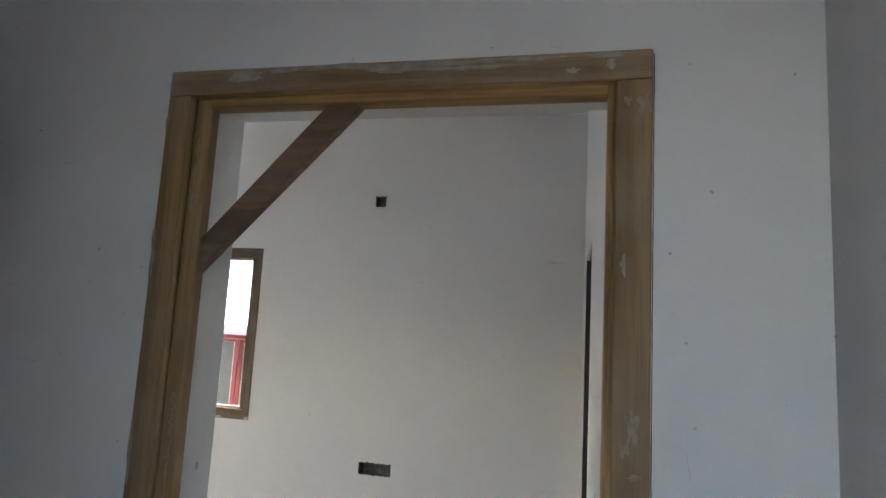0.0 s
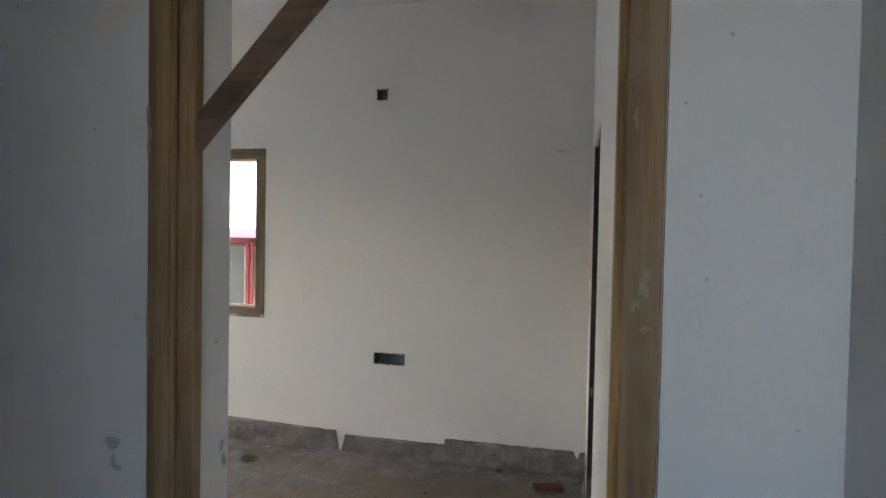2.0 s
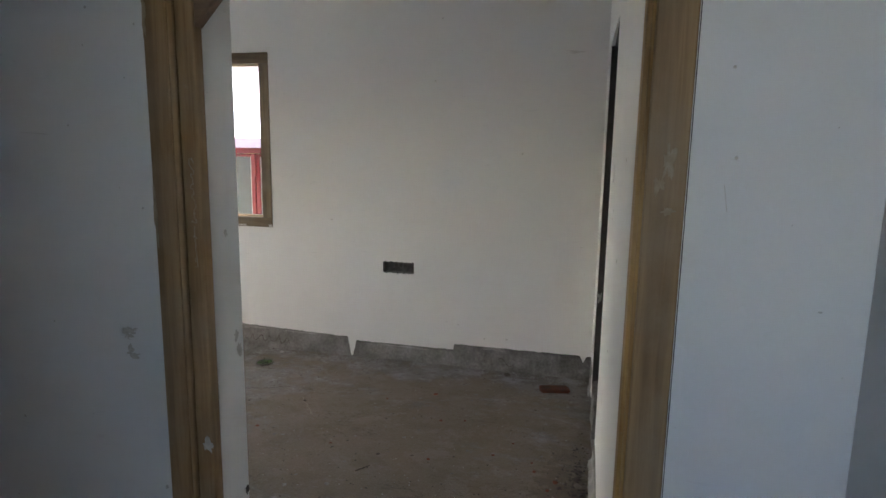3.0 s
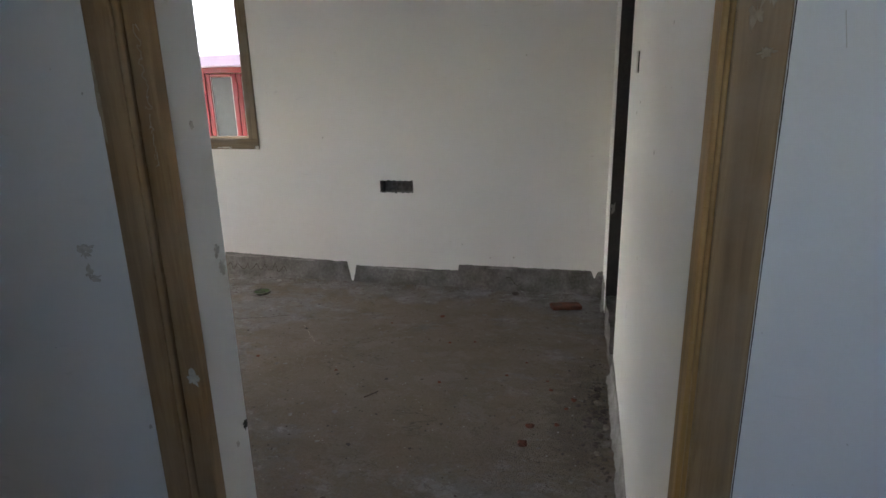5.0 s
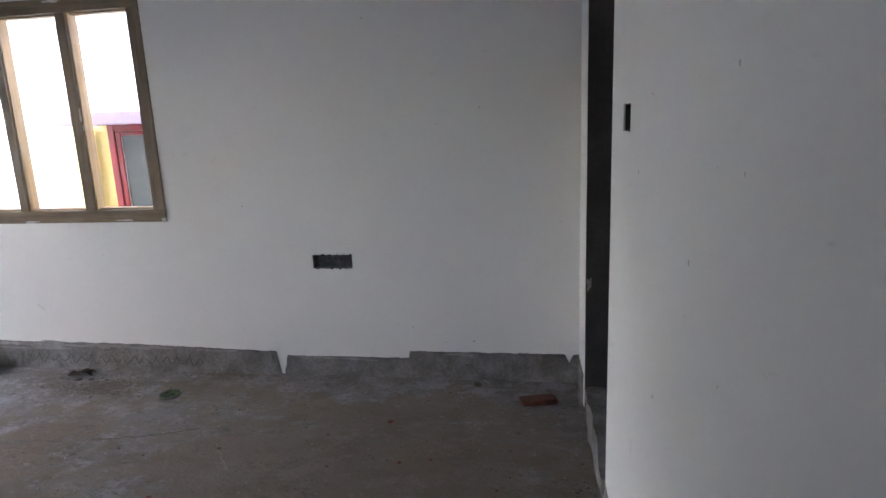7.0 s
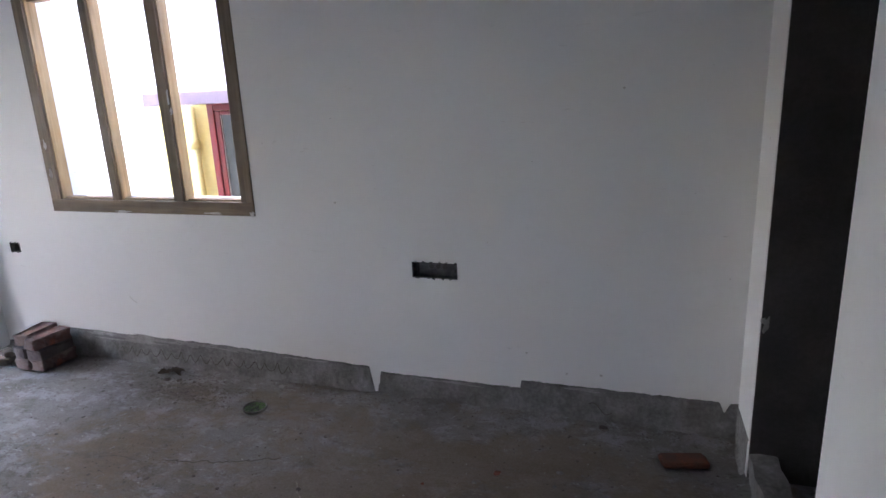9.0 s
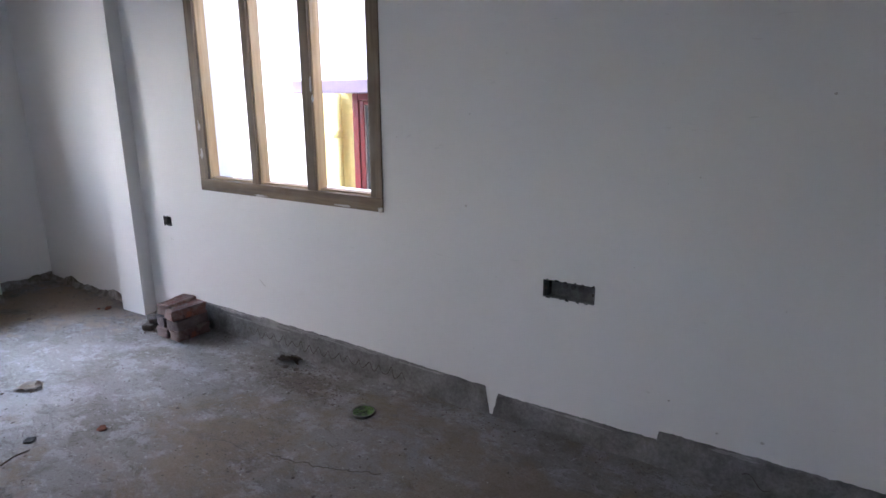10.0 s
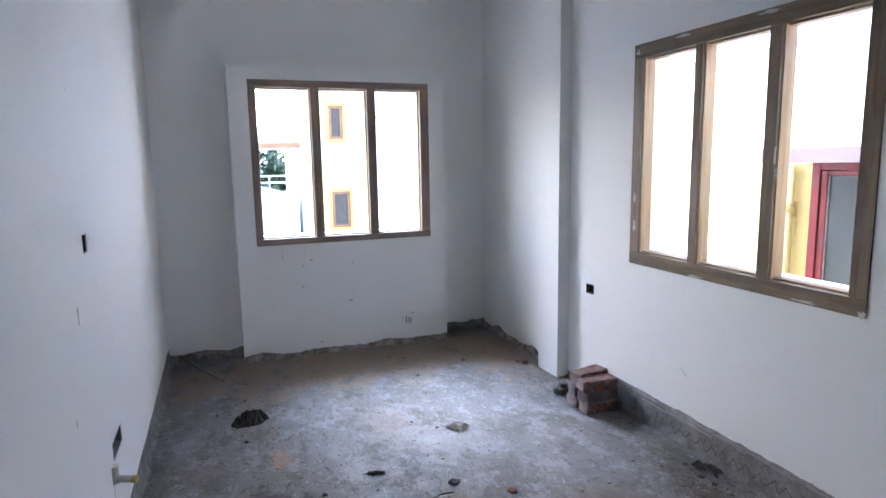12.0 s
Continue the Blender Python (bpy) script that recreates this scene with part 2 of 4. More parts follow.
CARD = mottled("torn_card", (0.36, 0.32, 0.265), (0.22, 0.19, 0.155), 15, 60, 0.85, 0.3, 0.1)
LEAFBROWN = mottled("dry_leaf", (0.085, 0.062, 0.045), (0.050, 0.038, 0.030), 30, 90, 0.8, 0.4, 0.15)
GREENCAP = mottled("green_cap", (0.055, 0.120, 0.022), (0.010, 0.020, 0.008), 45, 90, 0.6, 0.3, 0.15, lo=0.42, hi=0.56)
PVC = mottled("cream_pvc", (0.60, 0.565, 0.46), (0.50, 0.465, 0.38), 12, 60, 0.45, 0.15, 0.06)
YELLOWPVC = mottled("yellow_pvc", (0.60, 0.42, 0.10), (0.50, 0.34, 0.08), 30, 60, 0.45, 0.15, 0.06)
STEEL = mottled("rusty_rod", (0.12, 0.085, 0.065), (0.085, 0.065, 0.055), 30, 80, 0.7, 0.3, 0.1, 0.4)
CHALK = mottled("chalk_mark", (0.62, 0.60, 0.56), (0.50, 0.48, 0.44), 40, 160, 0.95, 0.2, 0.2)
SMUDGE = mottled("muddy_smudge", (0.52, 0.49, 0.45), (0.62, 0.59, 0.55), 30, 120, 0.9, 0.2, 0.1)
HOUSEWHITE = mottled("house_white", (0.84, 0.835, 0.82), (0.78, 0.775, 0.76), 0.7, 25, 0.8, 0.15, 0.04)
HOUSEYELLOW = mottled("house_yellow", (0.70, 0.58, 0.25), (0.63, 0.52, 0.215), 0.9, 30, 0.75, 0.15, 0.05)
LILAC = mottled("house_lilac", (0.44, 0.35, 0.44), (0.40, 0.315, 0.40), 1.2, 30, 0.8, 0.15, 0.05)
REDPAINT = mottled("red_gloss_paint", (0.165, 0.006, 0.008), (0.130, 0.005, 0.007), 3, 60, 0.35, 0.08, 0.06)
BROWNPAINT = mottled("brown_window_paint", (0.20, 0.095, 0.035), (0.15, 0.07, 0.025), 3, 60, 0.5, 0.1, 0.06)
LEAFGREEN = mottled("tree_leaves", (0.010, 0.028, 0.009), (0.022, 0.048, 0.016), 1.4, 9, 0.6, 0.2, 0.3)
BARK = mottled("bark", (0.13, 0.10, 0.075), (0.085, 0.065, 0.05), 4, 30, 0.95, 0.6, 0.2)
CARWHITE = mottled("car_white", (0.80, 0.80, 0.80), (0.77, 0.77, 0.77), 1, 30, 0.25, 0.02, 0.02)
GROUND = mottled("street_dirt", (0.30, 0.26, 0.215), (0.21, 0.185, 0.16), 0.4, 12, 0.95, 0.4, 0.15)
RUBBER = mottled("black_rubber", (0.02, 0.02, 0.02), (0.03, 0.03, 0.03), 5, 40, 0.8, 0.1, 0.1)
WHITEMETAL = mottled("white_rail_paint", (0.78, 0.78, 0.78), (0.70, 0.70, 0.70), 5, 40, 0.4, 0.05, 0.04)


def glass_material(name, tint, rough):
    m, nt, b = start(name, rough)
    n = noise_out(nt, 9, 4, 0.6)
    nt.links.new(mix_rgb(nt, ramp(nt, n, 0.35, 0.65), tint, tuple(c * 0.75 for c in tint)), b.inputs["Base Color"])
    b.inputs["Specular IOR Level"].default_value = 0.6
    wave = noise_out(nt, 60, 3, 0.5)
    bump(nt, b, wave, 0.25, 0.004)
    return m


FROSTED = glass_material("figured_glass", (0.035, 0.042, 0.040), 0.35)
DARKGLASS = glass_material("dark_window_glass", (0.055, 0.040, 0.026), 0.75)
SURROUND = mottled("yellow_surround_paint", (0.62, 0.42, 0.06), (0.55, 0.36, 0.05), 2, 40, 0.7, 0.1, 0.06)
OCHRE = mottled("ochre_window_paint", (0.20, 0.085, 0.03), (0.15, 0.065, 0.025), 3, 60, 0.5, 0.1, 0.06)


# ---- mesh helpers ----
def box(bm, x0, x1, y0, y1, z0, z1, bevel=0.0):
    r = bmesh.ops.create_cube(bm, size=1)
    bmesh.ops.transform(bm, verts=r["verts"], matrix=Matrix.LocRotScale(((x0 + x1) / 2, (y0 + y1) / 2, (z0 + z1) / 2), None, (x1 - x0, y1 - y0, z1 - z0)))
    if bevel:
        es = list({e for v in r["verts"] for e in v.link_edges})
        bmesh.ops.bevel(bm, geom=es, offset=bevel, segments=2, profile=0.5, affect="EDGES")
    return r["verts"]


def cyl(bm, p, q, r0, r1=None, n=16, caps=True):
    p, q = Vector(p), Vector(q)
    d = q - p
    m = Matrix.Translation((p + q) / 2) @ d.to_track_quat("Z", "Y").to_matrix().to_4x4()
    return bmesh.ops.create_cone(bm, cap_ends=caps, segments=n, radius1=r0, radius2=r0 if r1 is None else r1, depth=d.length, matrix=m)["verts"]


def part(name, bm, material, parent=None, label="", smooth=False):
    me = bpy.data.meshes.new(name)
    bm.to_mesh(me)
    bm.free()
    me.materials.append(material)
    if smooth:
        me.polygons.foreach_set("use_smooth", [True] * len(me.polygons))
    ob = new(name, me)
    if parent:
        ob.parent = parent
        ob.matrix_parent_inverse = parent.matrix_world.inverted()
    if label:
        ob["label"] = label
    return ob


def thing(name, at, label, category, group="", kind=""):
    e = new(name)
    e.empty_display_size = 0.1
    e.matrix_world = Matrix.Translation(at)
    e.matrix_basis = Matrix.Translation(at)
    return tagged(e, label, category, group, kind)


def boxpart(name, dims, material, parent, bevel=0.0, label=""):
    bm = bmesh.new()
    box(bm, *dims, bevel=bevel)
    return part(name, bm, material, parent, label)


def slab_with_holes(axis, a, b, u0, u1, z0, z1, holes=()):
    """A wall along x or y between two faces a and b; holes (u0, u1, z0, z1) go through it. Shell faces only."""
    us = sorted({u0, u1, *[h[0] for h in holes], *[h[1] for h in holes]})
    zs = sorted({z0, z1, *[h[2] for h in holes], *[h[3] for h in holes]})
    us = [u for u in us if u0 <= u <= u1]
    zs = [z for z in zs if z0 <= z <= z1]
    full = set()
    for i in range(len(us) - 1):
        for k in range(len(zs) - 1):
            cu, cz = (us[i] + us[i + 1]) / 2, (zs[k] + zs[k + 1]) / 2
            if not any(h[0] < cu < h[1] and h[2] < cz < h[3] for h in holes):
                full.add((i, k))
    bm = bmesh.new()
    pt = (lambda u, w, z: (u, w, z)) if axis == "x" else (lambda u, w, z: (w, u, z))
    quad = lambda *c: bm.faces.new([bm.verts.new(pt(*p)) for p in c])
    for i, k in full:
        l, r, d, t = us[i], us[i + 1], zs[k], zs[k + 1]
        quad((l, a, d), (r, a, d), (r, a, t), (l, a, t))
        quad((l, b, d), (l, b, t), (r, b, t), (r, b, d))
        if (i - 1, k) not in full:
            quad((l, a, d), (l, a, t), (l, b, t), (l, b, d))
        if (i + 1, k) not in full:
            quad((r, a, d), (r, b, d), (r, b, t), (r, a, t))
        if (i, k - 1) not in full:
            quad((l, a, d), (l, b, d), (r, b, d), (r, a, d))
        if (i, k + 1) not in full:
            quad((l, a, t), (r, a, t), (r, b, t), (l, b, t))
    bmesh.ops.remove_doubles(bm, verts=bm.verts, dist=0.0005)
    bmesh.ops.recalc_face_normals(bm, faces=bm.faces)
    return bm


def wall(name, axis, a, b, u0, u1, z0, z1, material, label, holes=()):
    ob = part(name, slab_with_holes(axis, a, b, u0, u1, z0, z1, holes), material)
    return tagged(ob, label, "wall", kind="structure")


# ---- structure: the room ----
SOCKET = (-1.377, -1.155, 0.632, 0.708)
PORT = (-4.000, -3.910, 0.640, 0.700)
POINT = (-1.382, -1.306, 2.415, 2.487)
wall("wall_north", "x", NORTH, 4.068, -5.84, 0.285, -0.06, TOP, WALL, "white putty-finished wall with a timber window opening",
     [W1, SOCKET, PORT, POINT])
wall("wall_west", "y", WEST, -5.84, SOUTH, NORTH, -0.06, TOP, WALL, "white putty-finished wall behind the window bay",
     [W2])
wall("wall_bay", "y", BAY, WEST + 0.002, 1.752, 3.386, -0.06, 2.195, WALL, "white window bay standing proud of the wall", [W2])
wall("wall_column", "y", -4.197, -4.457, 3.750, NORTH + 0.003, -0.06, TOP, WALL, "white plastered column on the wall")
DOORW = (2.806, 3.586, -0.06, 2.050)
east = wall("wall_east", "y", EAST, 0.285, 1.114, NORTH, -0.06, TOP, WALL, "white wall with a bare doorway to a washroom",
     [DOORW, (2.465, 2.598, 1.345, 1.421)])
for v in east.data.vertices:          # the wall runs slightly out of square
    if v.co.x < 0.1:
        v.co.x = 0.072 if v.co.y < 2.7 else 0.0655 if v.co.y < 3.0 else 0.048 if v.co.y < 3.7 else 0.040
wall("wall_south", "x", HALL, SOUTH, -5.84, -0.864, -0.06, TOP, WALL, "white wall of the room beside the timber door frame",
     [(-3.100, -3.030, 1.212, 1.276), (-3.390, -3.173, 0.390, 0.466)])
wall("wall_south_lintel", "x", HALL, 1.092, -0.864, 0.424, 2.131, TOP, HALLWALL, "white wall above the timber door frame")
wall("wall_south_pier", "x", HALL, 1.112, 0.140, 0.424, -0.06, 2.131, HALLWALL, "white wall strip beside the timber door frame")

wall("wall_south_head", "x", 1.0925, SOUTH, -0.864, 0.285, 2.131, TOP, WALL, "white wall above the doorway")
bm = bmesh.new()
box(bm, -0.864, -0.784, 1.0925, SOUTH - 0.001, -0.06, 2.131)
box(bm, -0.784, 0.074, 1.0925, SOUTH - 0.001, 2.080, 2.131)
tagged(part("wall_reveal", bm, WALL), "white plastered reveal behind the door frame", "wall", kind="structure")

# hall faces: the hall side of the door wall is a sheet in slightly darker, greyer putty
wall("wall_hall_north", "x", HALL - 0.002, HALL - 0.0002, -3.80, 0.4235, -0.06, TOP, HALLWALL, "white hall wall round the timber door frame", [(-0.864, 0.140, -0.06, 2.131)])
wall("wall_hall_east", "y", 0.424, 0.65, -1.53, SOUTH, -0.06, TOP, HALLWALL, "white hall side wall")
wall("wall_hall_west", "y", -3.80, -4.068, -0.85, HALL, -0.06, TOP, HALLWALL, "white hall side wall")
# unseen walls added behind the viewpoint to shape the light on the hall wall
wall("wall_unseen_baffle", "x", -0.60, -0.85, -4.068, -0.20, -0.06, TOP, HALLWALL, "unseen white wall added to cut the hall light on the left")
wall("wall_unseen_side", "y", -0.20, -0.43, -1.53, -0.85, -0.06, TOP, HALLWALL, "unseen white side wall added beside the light opening")
# added opening, sized to set how bright the hall is
wall("wall_unseen_opening", "x", -1.30, -1.53, -0.20, 0.424, -0.06, TOP, HALLWALL, "unseen white end wall with an opening added to light the hall",
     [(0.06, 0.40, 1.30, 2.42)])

# washroom behind the bare doorway, its shade put into the cement colour
wall("wall_washroom_east", "y", 1.60, 1.75, 2.10, 4.068, -0.06, TOP, SHADECEMENT, "bare grey cement washroom wall")
wall("wall_washroom_south", "x", 2.10, 1.98, 0.285, 1.75, -0.06, TOP, SHADECEMENT, "bare grey cement washroom wall")
wall("wall_washroom_north", "x", 3.90, 4.068, 0.285, 1.60, -0.06, TOP, SHADECEMENT, "bare grey cement washroom wall")

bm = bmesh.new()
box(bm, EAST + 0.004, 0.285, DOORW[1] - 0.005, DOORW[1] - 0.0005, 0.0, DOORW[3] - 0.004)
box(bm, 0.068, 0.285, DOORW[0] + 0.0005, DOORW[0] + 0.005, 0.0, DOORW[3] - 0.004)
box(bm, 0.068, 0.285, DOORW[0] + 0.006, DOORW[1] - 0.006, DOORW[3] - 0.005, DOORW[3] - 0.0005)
tagged(part("trim_doorway", bm, SHADECEMENT), "dark unpainted cement lining of the bare doorway", "trim", kind="structure")

bm = bmesh.new()
box(bm, -5.84, 1.75, -1.53, 4.068, TOP, TOP + 0.15)
tagged(part("ceiling", bm, CEIL), "plain white ceiling", "ceiling", kind="structure")


# the floor: one uneven sheet of screed
def floor_height(x, y):
    h = 0.006 * noise.noise(Vector((x * 1.3, y * 1.3, 0))) + 0.004 * noise.noise(Vector((x * 5, y * 5, 3))) + 0.0026 * noise.noise(Vector((x * 16, y * 16, 7))) + 0.0016 * noise.noise(Vector((x * 42, y * 42, 1)))
    edge = min(abs(y - NORTH), abs(x - BAY) if 1.7 < y < 3.4 else 9, abs(x - WEST))
    return h + 0.018 * max(0, 1 - edge / 0.16) ** 2


bm = bmesh.new()
nx, ny = 480, 350
x0, x1, y0, y1 = -5.84, 0.285, -0.4, 4.068
grid = [[bm.verts.new((x0 + (x1 - x0) * i / nx, y0 + (y1 - y0) * j / ny, 0)) for j in range(ny + 1)] for i in range(nx + 1)]
for col in grid:
    for v in col:
        v.co.z = floor_height(v.co.x, v.co.y)
for i in range(nx):
    for j in range(ny):
        bm.faces.new((grid[i][j], grid[i + 1][j], grid[i + 1][j + 1], grid[i][j + 1]))
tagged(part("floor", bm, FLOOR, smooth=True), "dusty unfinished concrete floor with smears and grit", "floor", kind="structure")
bm = bmesh.new()
box(bm, -4.068, 0.65, -1.53, -0.4, -0.06, 0.0)
box(bm, 0.285, 0.65, -0.4, 1.2, -0.06, 0.0)
tagged(part("floor_beyond", bm, FLOOR), "bare concrete floor", "floor", kind="structure")
# washroom floor in the darkened cement, so shade is painted on it
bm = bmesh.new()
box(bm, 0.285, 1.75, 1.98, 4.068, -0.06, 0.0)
tagged(part("floor_washroom", bm, SHADECEMENT), "bare cement washroom floor with shade painted in", "floor", kind="structure")

# ---- the door frame ----
def door_frame():
    f = thing("door_1", (-0.36, 1.065, 0), "bare timber door frame with no door, smeared with cement", "door frame", kind="structure")
    yf, yb, yr = 1.038, 1.091, 1.062      # front, back, rebate
    boxpart("jamb", (-0.863, -0.811, yf, yb, 0, 2.0735), WOODZ, f, 0.003)
    boxpart("jamb", (0.0755, 0.139, yf, 1.111, 0, 2.0735), WOODZ, f, 0.003)
    boxpart("head", (-0.863, 0.139, yf, yb, 2.074, 2.130), WOODX, f, 0.003)
    boxpart("stop", (-0.8105, -0.770, yr, yb, 0, 2.0730), WOODZ, f, 0.003)
    boxpart("stop", (0.0620, 0.0750, yf + 0.012, 1.111, 0, 2.0735), FRESHZ, f, 0.004, "fresh orange timber stop")
    boxpart("stop", (-0.7695, 0.0615, yf + 0.012, yb, 2.050, 2.0735), FRESHX, f, 0.003, "fresh orange timber stop")
    # beads run along the rebate
    for x, r in ((-0.8085, 0.006), (0.0740, 0.005)):
        bm = bmesh.new()
        cyl(bm, (x, yf + 0.010, 0.0), (x, yf + 0.010, 2.072), r, n=10)
        part("bead", bm, FRESHZ if x > 0 else WOODZ, f, smooth=True)
    bm = bmesh.new()
    cyl(bm, (-0.802, yf + 0.010, 2.0735), (0.068, yf + 0.010, 2.0735), 0.006, n=10)
    part("bead", bm, FRESHX, f, smooth=True)
    return f


door_frame()

bm = bmesh.new()
vs = []
for y in (1.066, 1.0905):
    for x, z in ((-0.7695, 1.694), (-0.428, 2.0495), (-0.507, 2.0495), (-0.7695, 1.766)):
        vs.append(bm.verts.new((x, y, z)))
for f in ((0, 1, 2, 3), (7, 6, 5, 4), (0, 4, 5, 1), (1, 5, 6, 2), (2, 6, 7, 3), (3, 7, 4, 0)):
    bm.faces.new([vs[i] for i in f])
bmesh.ops.bevel(bm, geom=list(bm.edges), offset=0.002, segments=1, affect="EDGES")
bmesh.ops.recalc_face_normals(bm, faces=bm.faces)
tagged(part("brace", bm, BRACEWOOD), "rough brown timber brace nailed across the door frame corner", "brace")


# ---- windows: open timber frames with two mullions ----
def window(name, along, face, depth, outer, openings, zin, mat_up, mat_level, label):
    u0, u1, z0, z1 = outer
    w = thing(name, ((u0 + u1) / 2, face, z0) if along == "x" else (face, (u0 + u1) / 2, z0), label, "window", kind="structure")
    s = 1 if depth > 0 else -1
    def bar(nm, a, b, c, d, w0, w1, mat):
        lo, hi = sorted((face + w0 * s, face + w1 * s))
        dims = (a, b, lo, hi, c, d) if along == "x" else (lo, hi, a, b, c, d)
        boxpart(nm, dims, mat, w, 0.0025)
    dp = abs(depth)
    fr = -0.006
    bar("bottom_rail", u0, u1, z0, zin[0], fr, dp, mat_level)
    bar("top_rail", u0, u1, zin[1], z1, fr, dp, mat_level)
    bar("stile", u0, openings[0][0], zin[0] + 0.0005, zin[1] - 0.0005, fr + 0.001, dp, mat_up)
    bar("stile", openings[-1][1], u1, zin[0] + 0.0005, zin[1] - 0.0005, fr + 0.001, dp, mat_up)
    for o, o2 in zip(openings, openings[1:]):
        bar("mullion", o[1], o2[0], zin[0] + 0.0005, zin[1] - 0.0005, fr + 0.001, dp, mat_up)
    # rebate stops inside each light, in the timber coloured as if daylit
    for a, b in openings:
        bar("stop", a, a + 0.006, zin[0] + 0.001, zin[1] - 0.001, dp * 0.12, dp, STOPZ)
        bar("stop", b - 0.011, b, zin[0] + 0.001, zin[1] - 0.001, dp * 0.30, dp, STOPZ)
        bar("stop", a + 0.0065, b - 0.0115, zin[0], zin[0] + 0.011, dp * 0.30, dp, STOPX)
        bar("stop", a + 0.0065, b - 0.0115, zin[1] - 0.011, zin[1], dp * 0.30, dp, STOPX)
    return w


win = window("window_1", "x", NORTH, 0.075, W1, ((-3.494, -3.112), (-3.062, -2.694), (-2.634, -2.276)), (0.972, 2.030), WINZ, WINH,
       "open timber window frame with two mullions and no glass")
boxpart("window_sill", (W1[0], W1[1], NORTH + 0.077, 4.10, W1[2] - 0.03, W1[2] + 0.052), HOUSEWHITE, win, 0.004, "white plastered outer sill")
win = window("window_2", "y", BAY, -0.095, W2, ((1.941, 2.333), (2.395, 2.758), (2.824, 3.184)), (0.938, 2.049), WINZ2, WINY,
       "open dark timber window frame in the white bay")
boxpart("window_sill", (-5.86, BAY - 0.097, W2[0], W2[1], W2[2] - 0.03, W2[2] + 0.03), HOUSEWHITE, win, 0.004, "white plastered outer sill")


# ---- cement band along the foot of the walls ----
def band(name, p, q, normal, height, label, mat=CEMENT, foot=0.016, seed=0, step=0.010, jag=0.0, rough=0.0035):
    """A strip of rough cement from p to q whose top edge wanders; height(s) gives it along the way."""
    p, q, nv = Vector((*p, 0)), Vector((*q, 0)), Vector((*normal, 0))
    n = max(2, int((q - p).length / step))
    rows = []
    bm = bmesh.new()
    for i in range(n + 1):
        s = (q - p).length * i / n
        c = p.lerp(q, i / n)
        h = height(s) + 0.005 * noise.noise(Vector((s * 14, seed, 0))) + 0.004 * noise.noise(Vector((s * 60, seed, 2)))
        h += jag * (noise.noise(Vector((s * 20, seed, 6))) + 0.6 * noise.noise(Vector((s * 55, seed, 8))))
        h = max(0.014, h)
        f = foot * (1 + 0.5 * noise.noise(Vector((s * 6, seed, 5))) + 0.5 * noise.noise(Vector((s * 25, seed, 3))))
        lip = 0.004 + 0.003 * noise.noise(Vector((s * 18, seed, 4)))
        ring = [bm.verts.new(c + nv * (f + 0.030) + Vector((0, 0, -0.015)))]
        for k in range(9):
            u = k / 8
            z = 0.010 + (h - 0.010) * u
            o = lip + (f - lip) * (1 - u) ** 2.2 + rough * noise.noise(Vector((s * 38, z * 38, seed))) + 0.5 * rough * noise.noise(Vector((s * 95, z * 95, seed)))
            ring.append(bm.verts.new(c + nv * max(o, 0.0015) + Vector((0, 0, z))))
        ring.append(bm.verts.new(c + nv * -0.004 + Vector((0, 0, h + 0.002))))
        rows.append(ring)
    for a, b in zip(rows, rows[1:]):
        for k in range(10):
            bm.faces.new((a[k], b[k], b[k + 1], a[k + 1]))
    bmesh.ops.recalc_face_normals(bm, faces=bm.faces)
    ob = part(name, bm, mat, smooth=True)
    return tagged(ob, label, "baseboard", kind="structure")


def north_height(s):
    x = -4.19 + s
    if x < -3.64:
        h = 0.240 - 0.19 * min(1.0, (-3.64 - x) / 0.12)
    elif x < -3.35:
        h = 0.246 - 0.21 * (x + 3.67)
    elif x < -2.5:
        h = 0.179 - 0.004 * (x + 3.5)
    elif x < -1.59:
        h = 0.174 - 0.030 * (x + 2.5)
    elif x < -0.868:
        h = 0.126
    else:
        h = 0.166
    h = min(h, 0.182) if x < -3.3 else h
    h -= 0.135 * min(1.0, max(0, 1.35 - abs(x + 1.607) / 0.024))
    h -= 0.05 * max(0, 1 - abs(x + 0.010) / 0.022)
    return h


band("baseboard_north", (-4.19, NORTH), (EAST, NORTH), (0, -1), north_height, "rough grey cement band with a jagged top edge", seed=1, step=0.006, jag=0.003, rough=0.0055)
band("baseboard_north_west", (WEST, NORTH), (-4.45, NORTH), (0, -1), lambda s: 0.055 + 0.04 * noise.noise(Vector((s * 5, 0, 4))), "rough grey mortar along the wall foot", BAYMORTAR, jag=0.008, rough=0.007, foot=0.024, step=0.009, seed=2)
band("baseboard_bay", (BAY, 1.752), (BAY, 3.386), (1, 0), lambda s: 0.052 + 0.028 * noise.noise(Vector((s * 4, 1, 4))), "rough grey mortar along the wall foot", BAYMORTAR, jag=0.008, rough=0.007, foot=0.024, step=0.009, seed=3)
band("baseboard_niche", (WEST, SOUTH), (WEST, 1.752), (1, 0), lambda s: 0.07 + 0.03 * noise.noise(Vector((s * 6, 2, 4))), "rough grey mortar along the wall foot", BAYMORTAR, jag=0.008, rough=0.007, foot=0.024, step=0.009, seed=4)
band("baseboard_niche_far", (WEST, 3.386), (WEST, NORTH), (1, 0), lambda s: 0.07 + 0.03 * noise.noise(Vector((s * 6, 3, 4))), "rough grey mortar along the wall foot", BAYMORTAR, jag=0.008, rough=0.007, foot=0.024, step=0.009, seed=5)
band("baseboard_south", (WEST, SOUTH), (-0.79, SOUTH), (0, 1), lambda s: 0.105 + 0.02 * noise.noise(Vector((s * 3, 4, 4))), "grey cement band along the wall foot", seed=6)
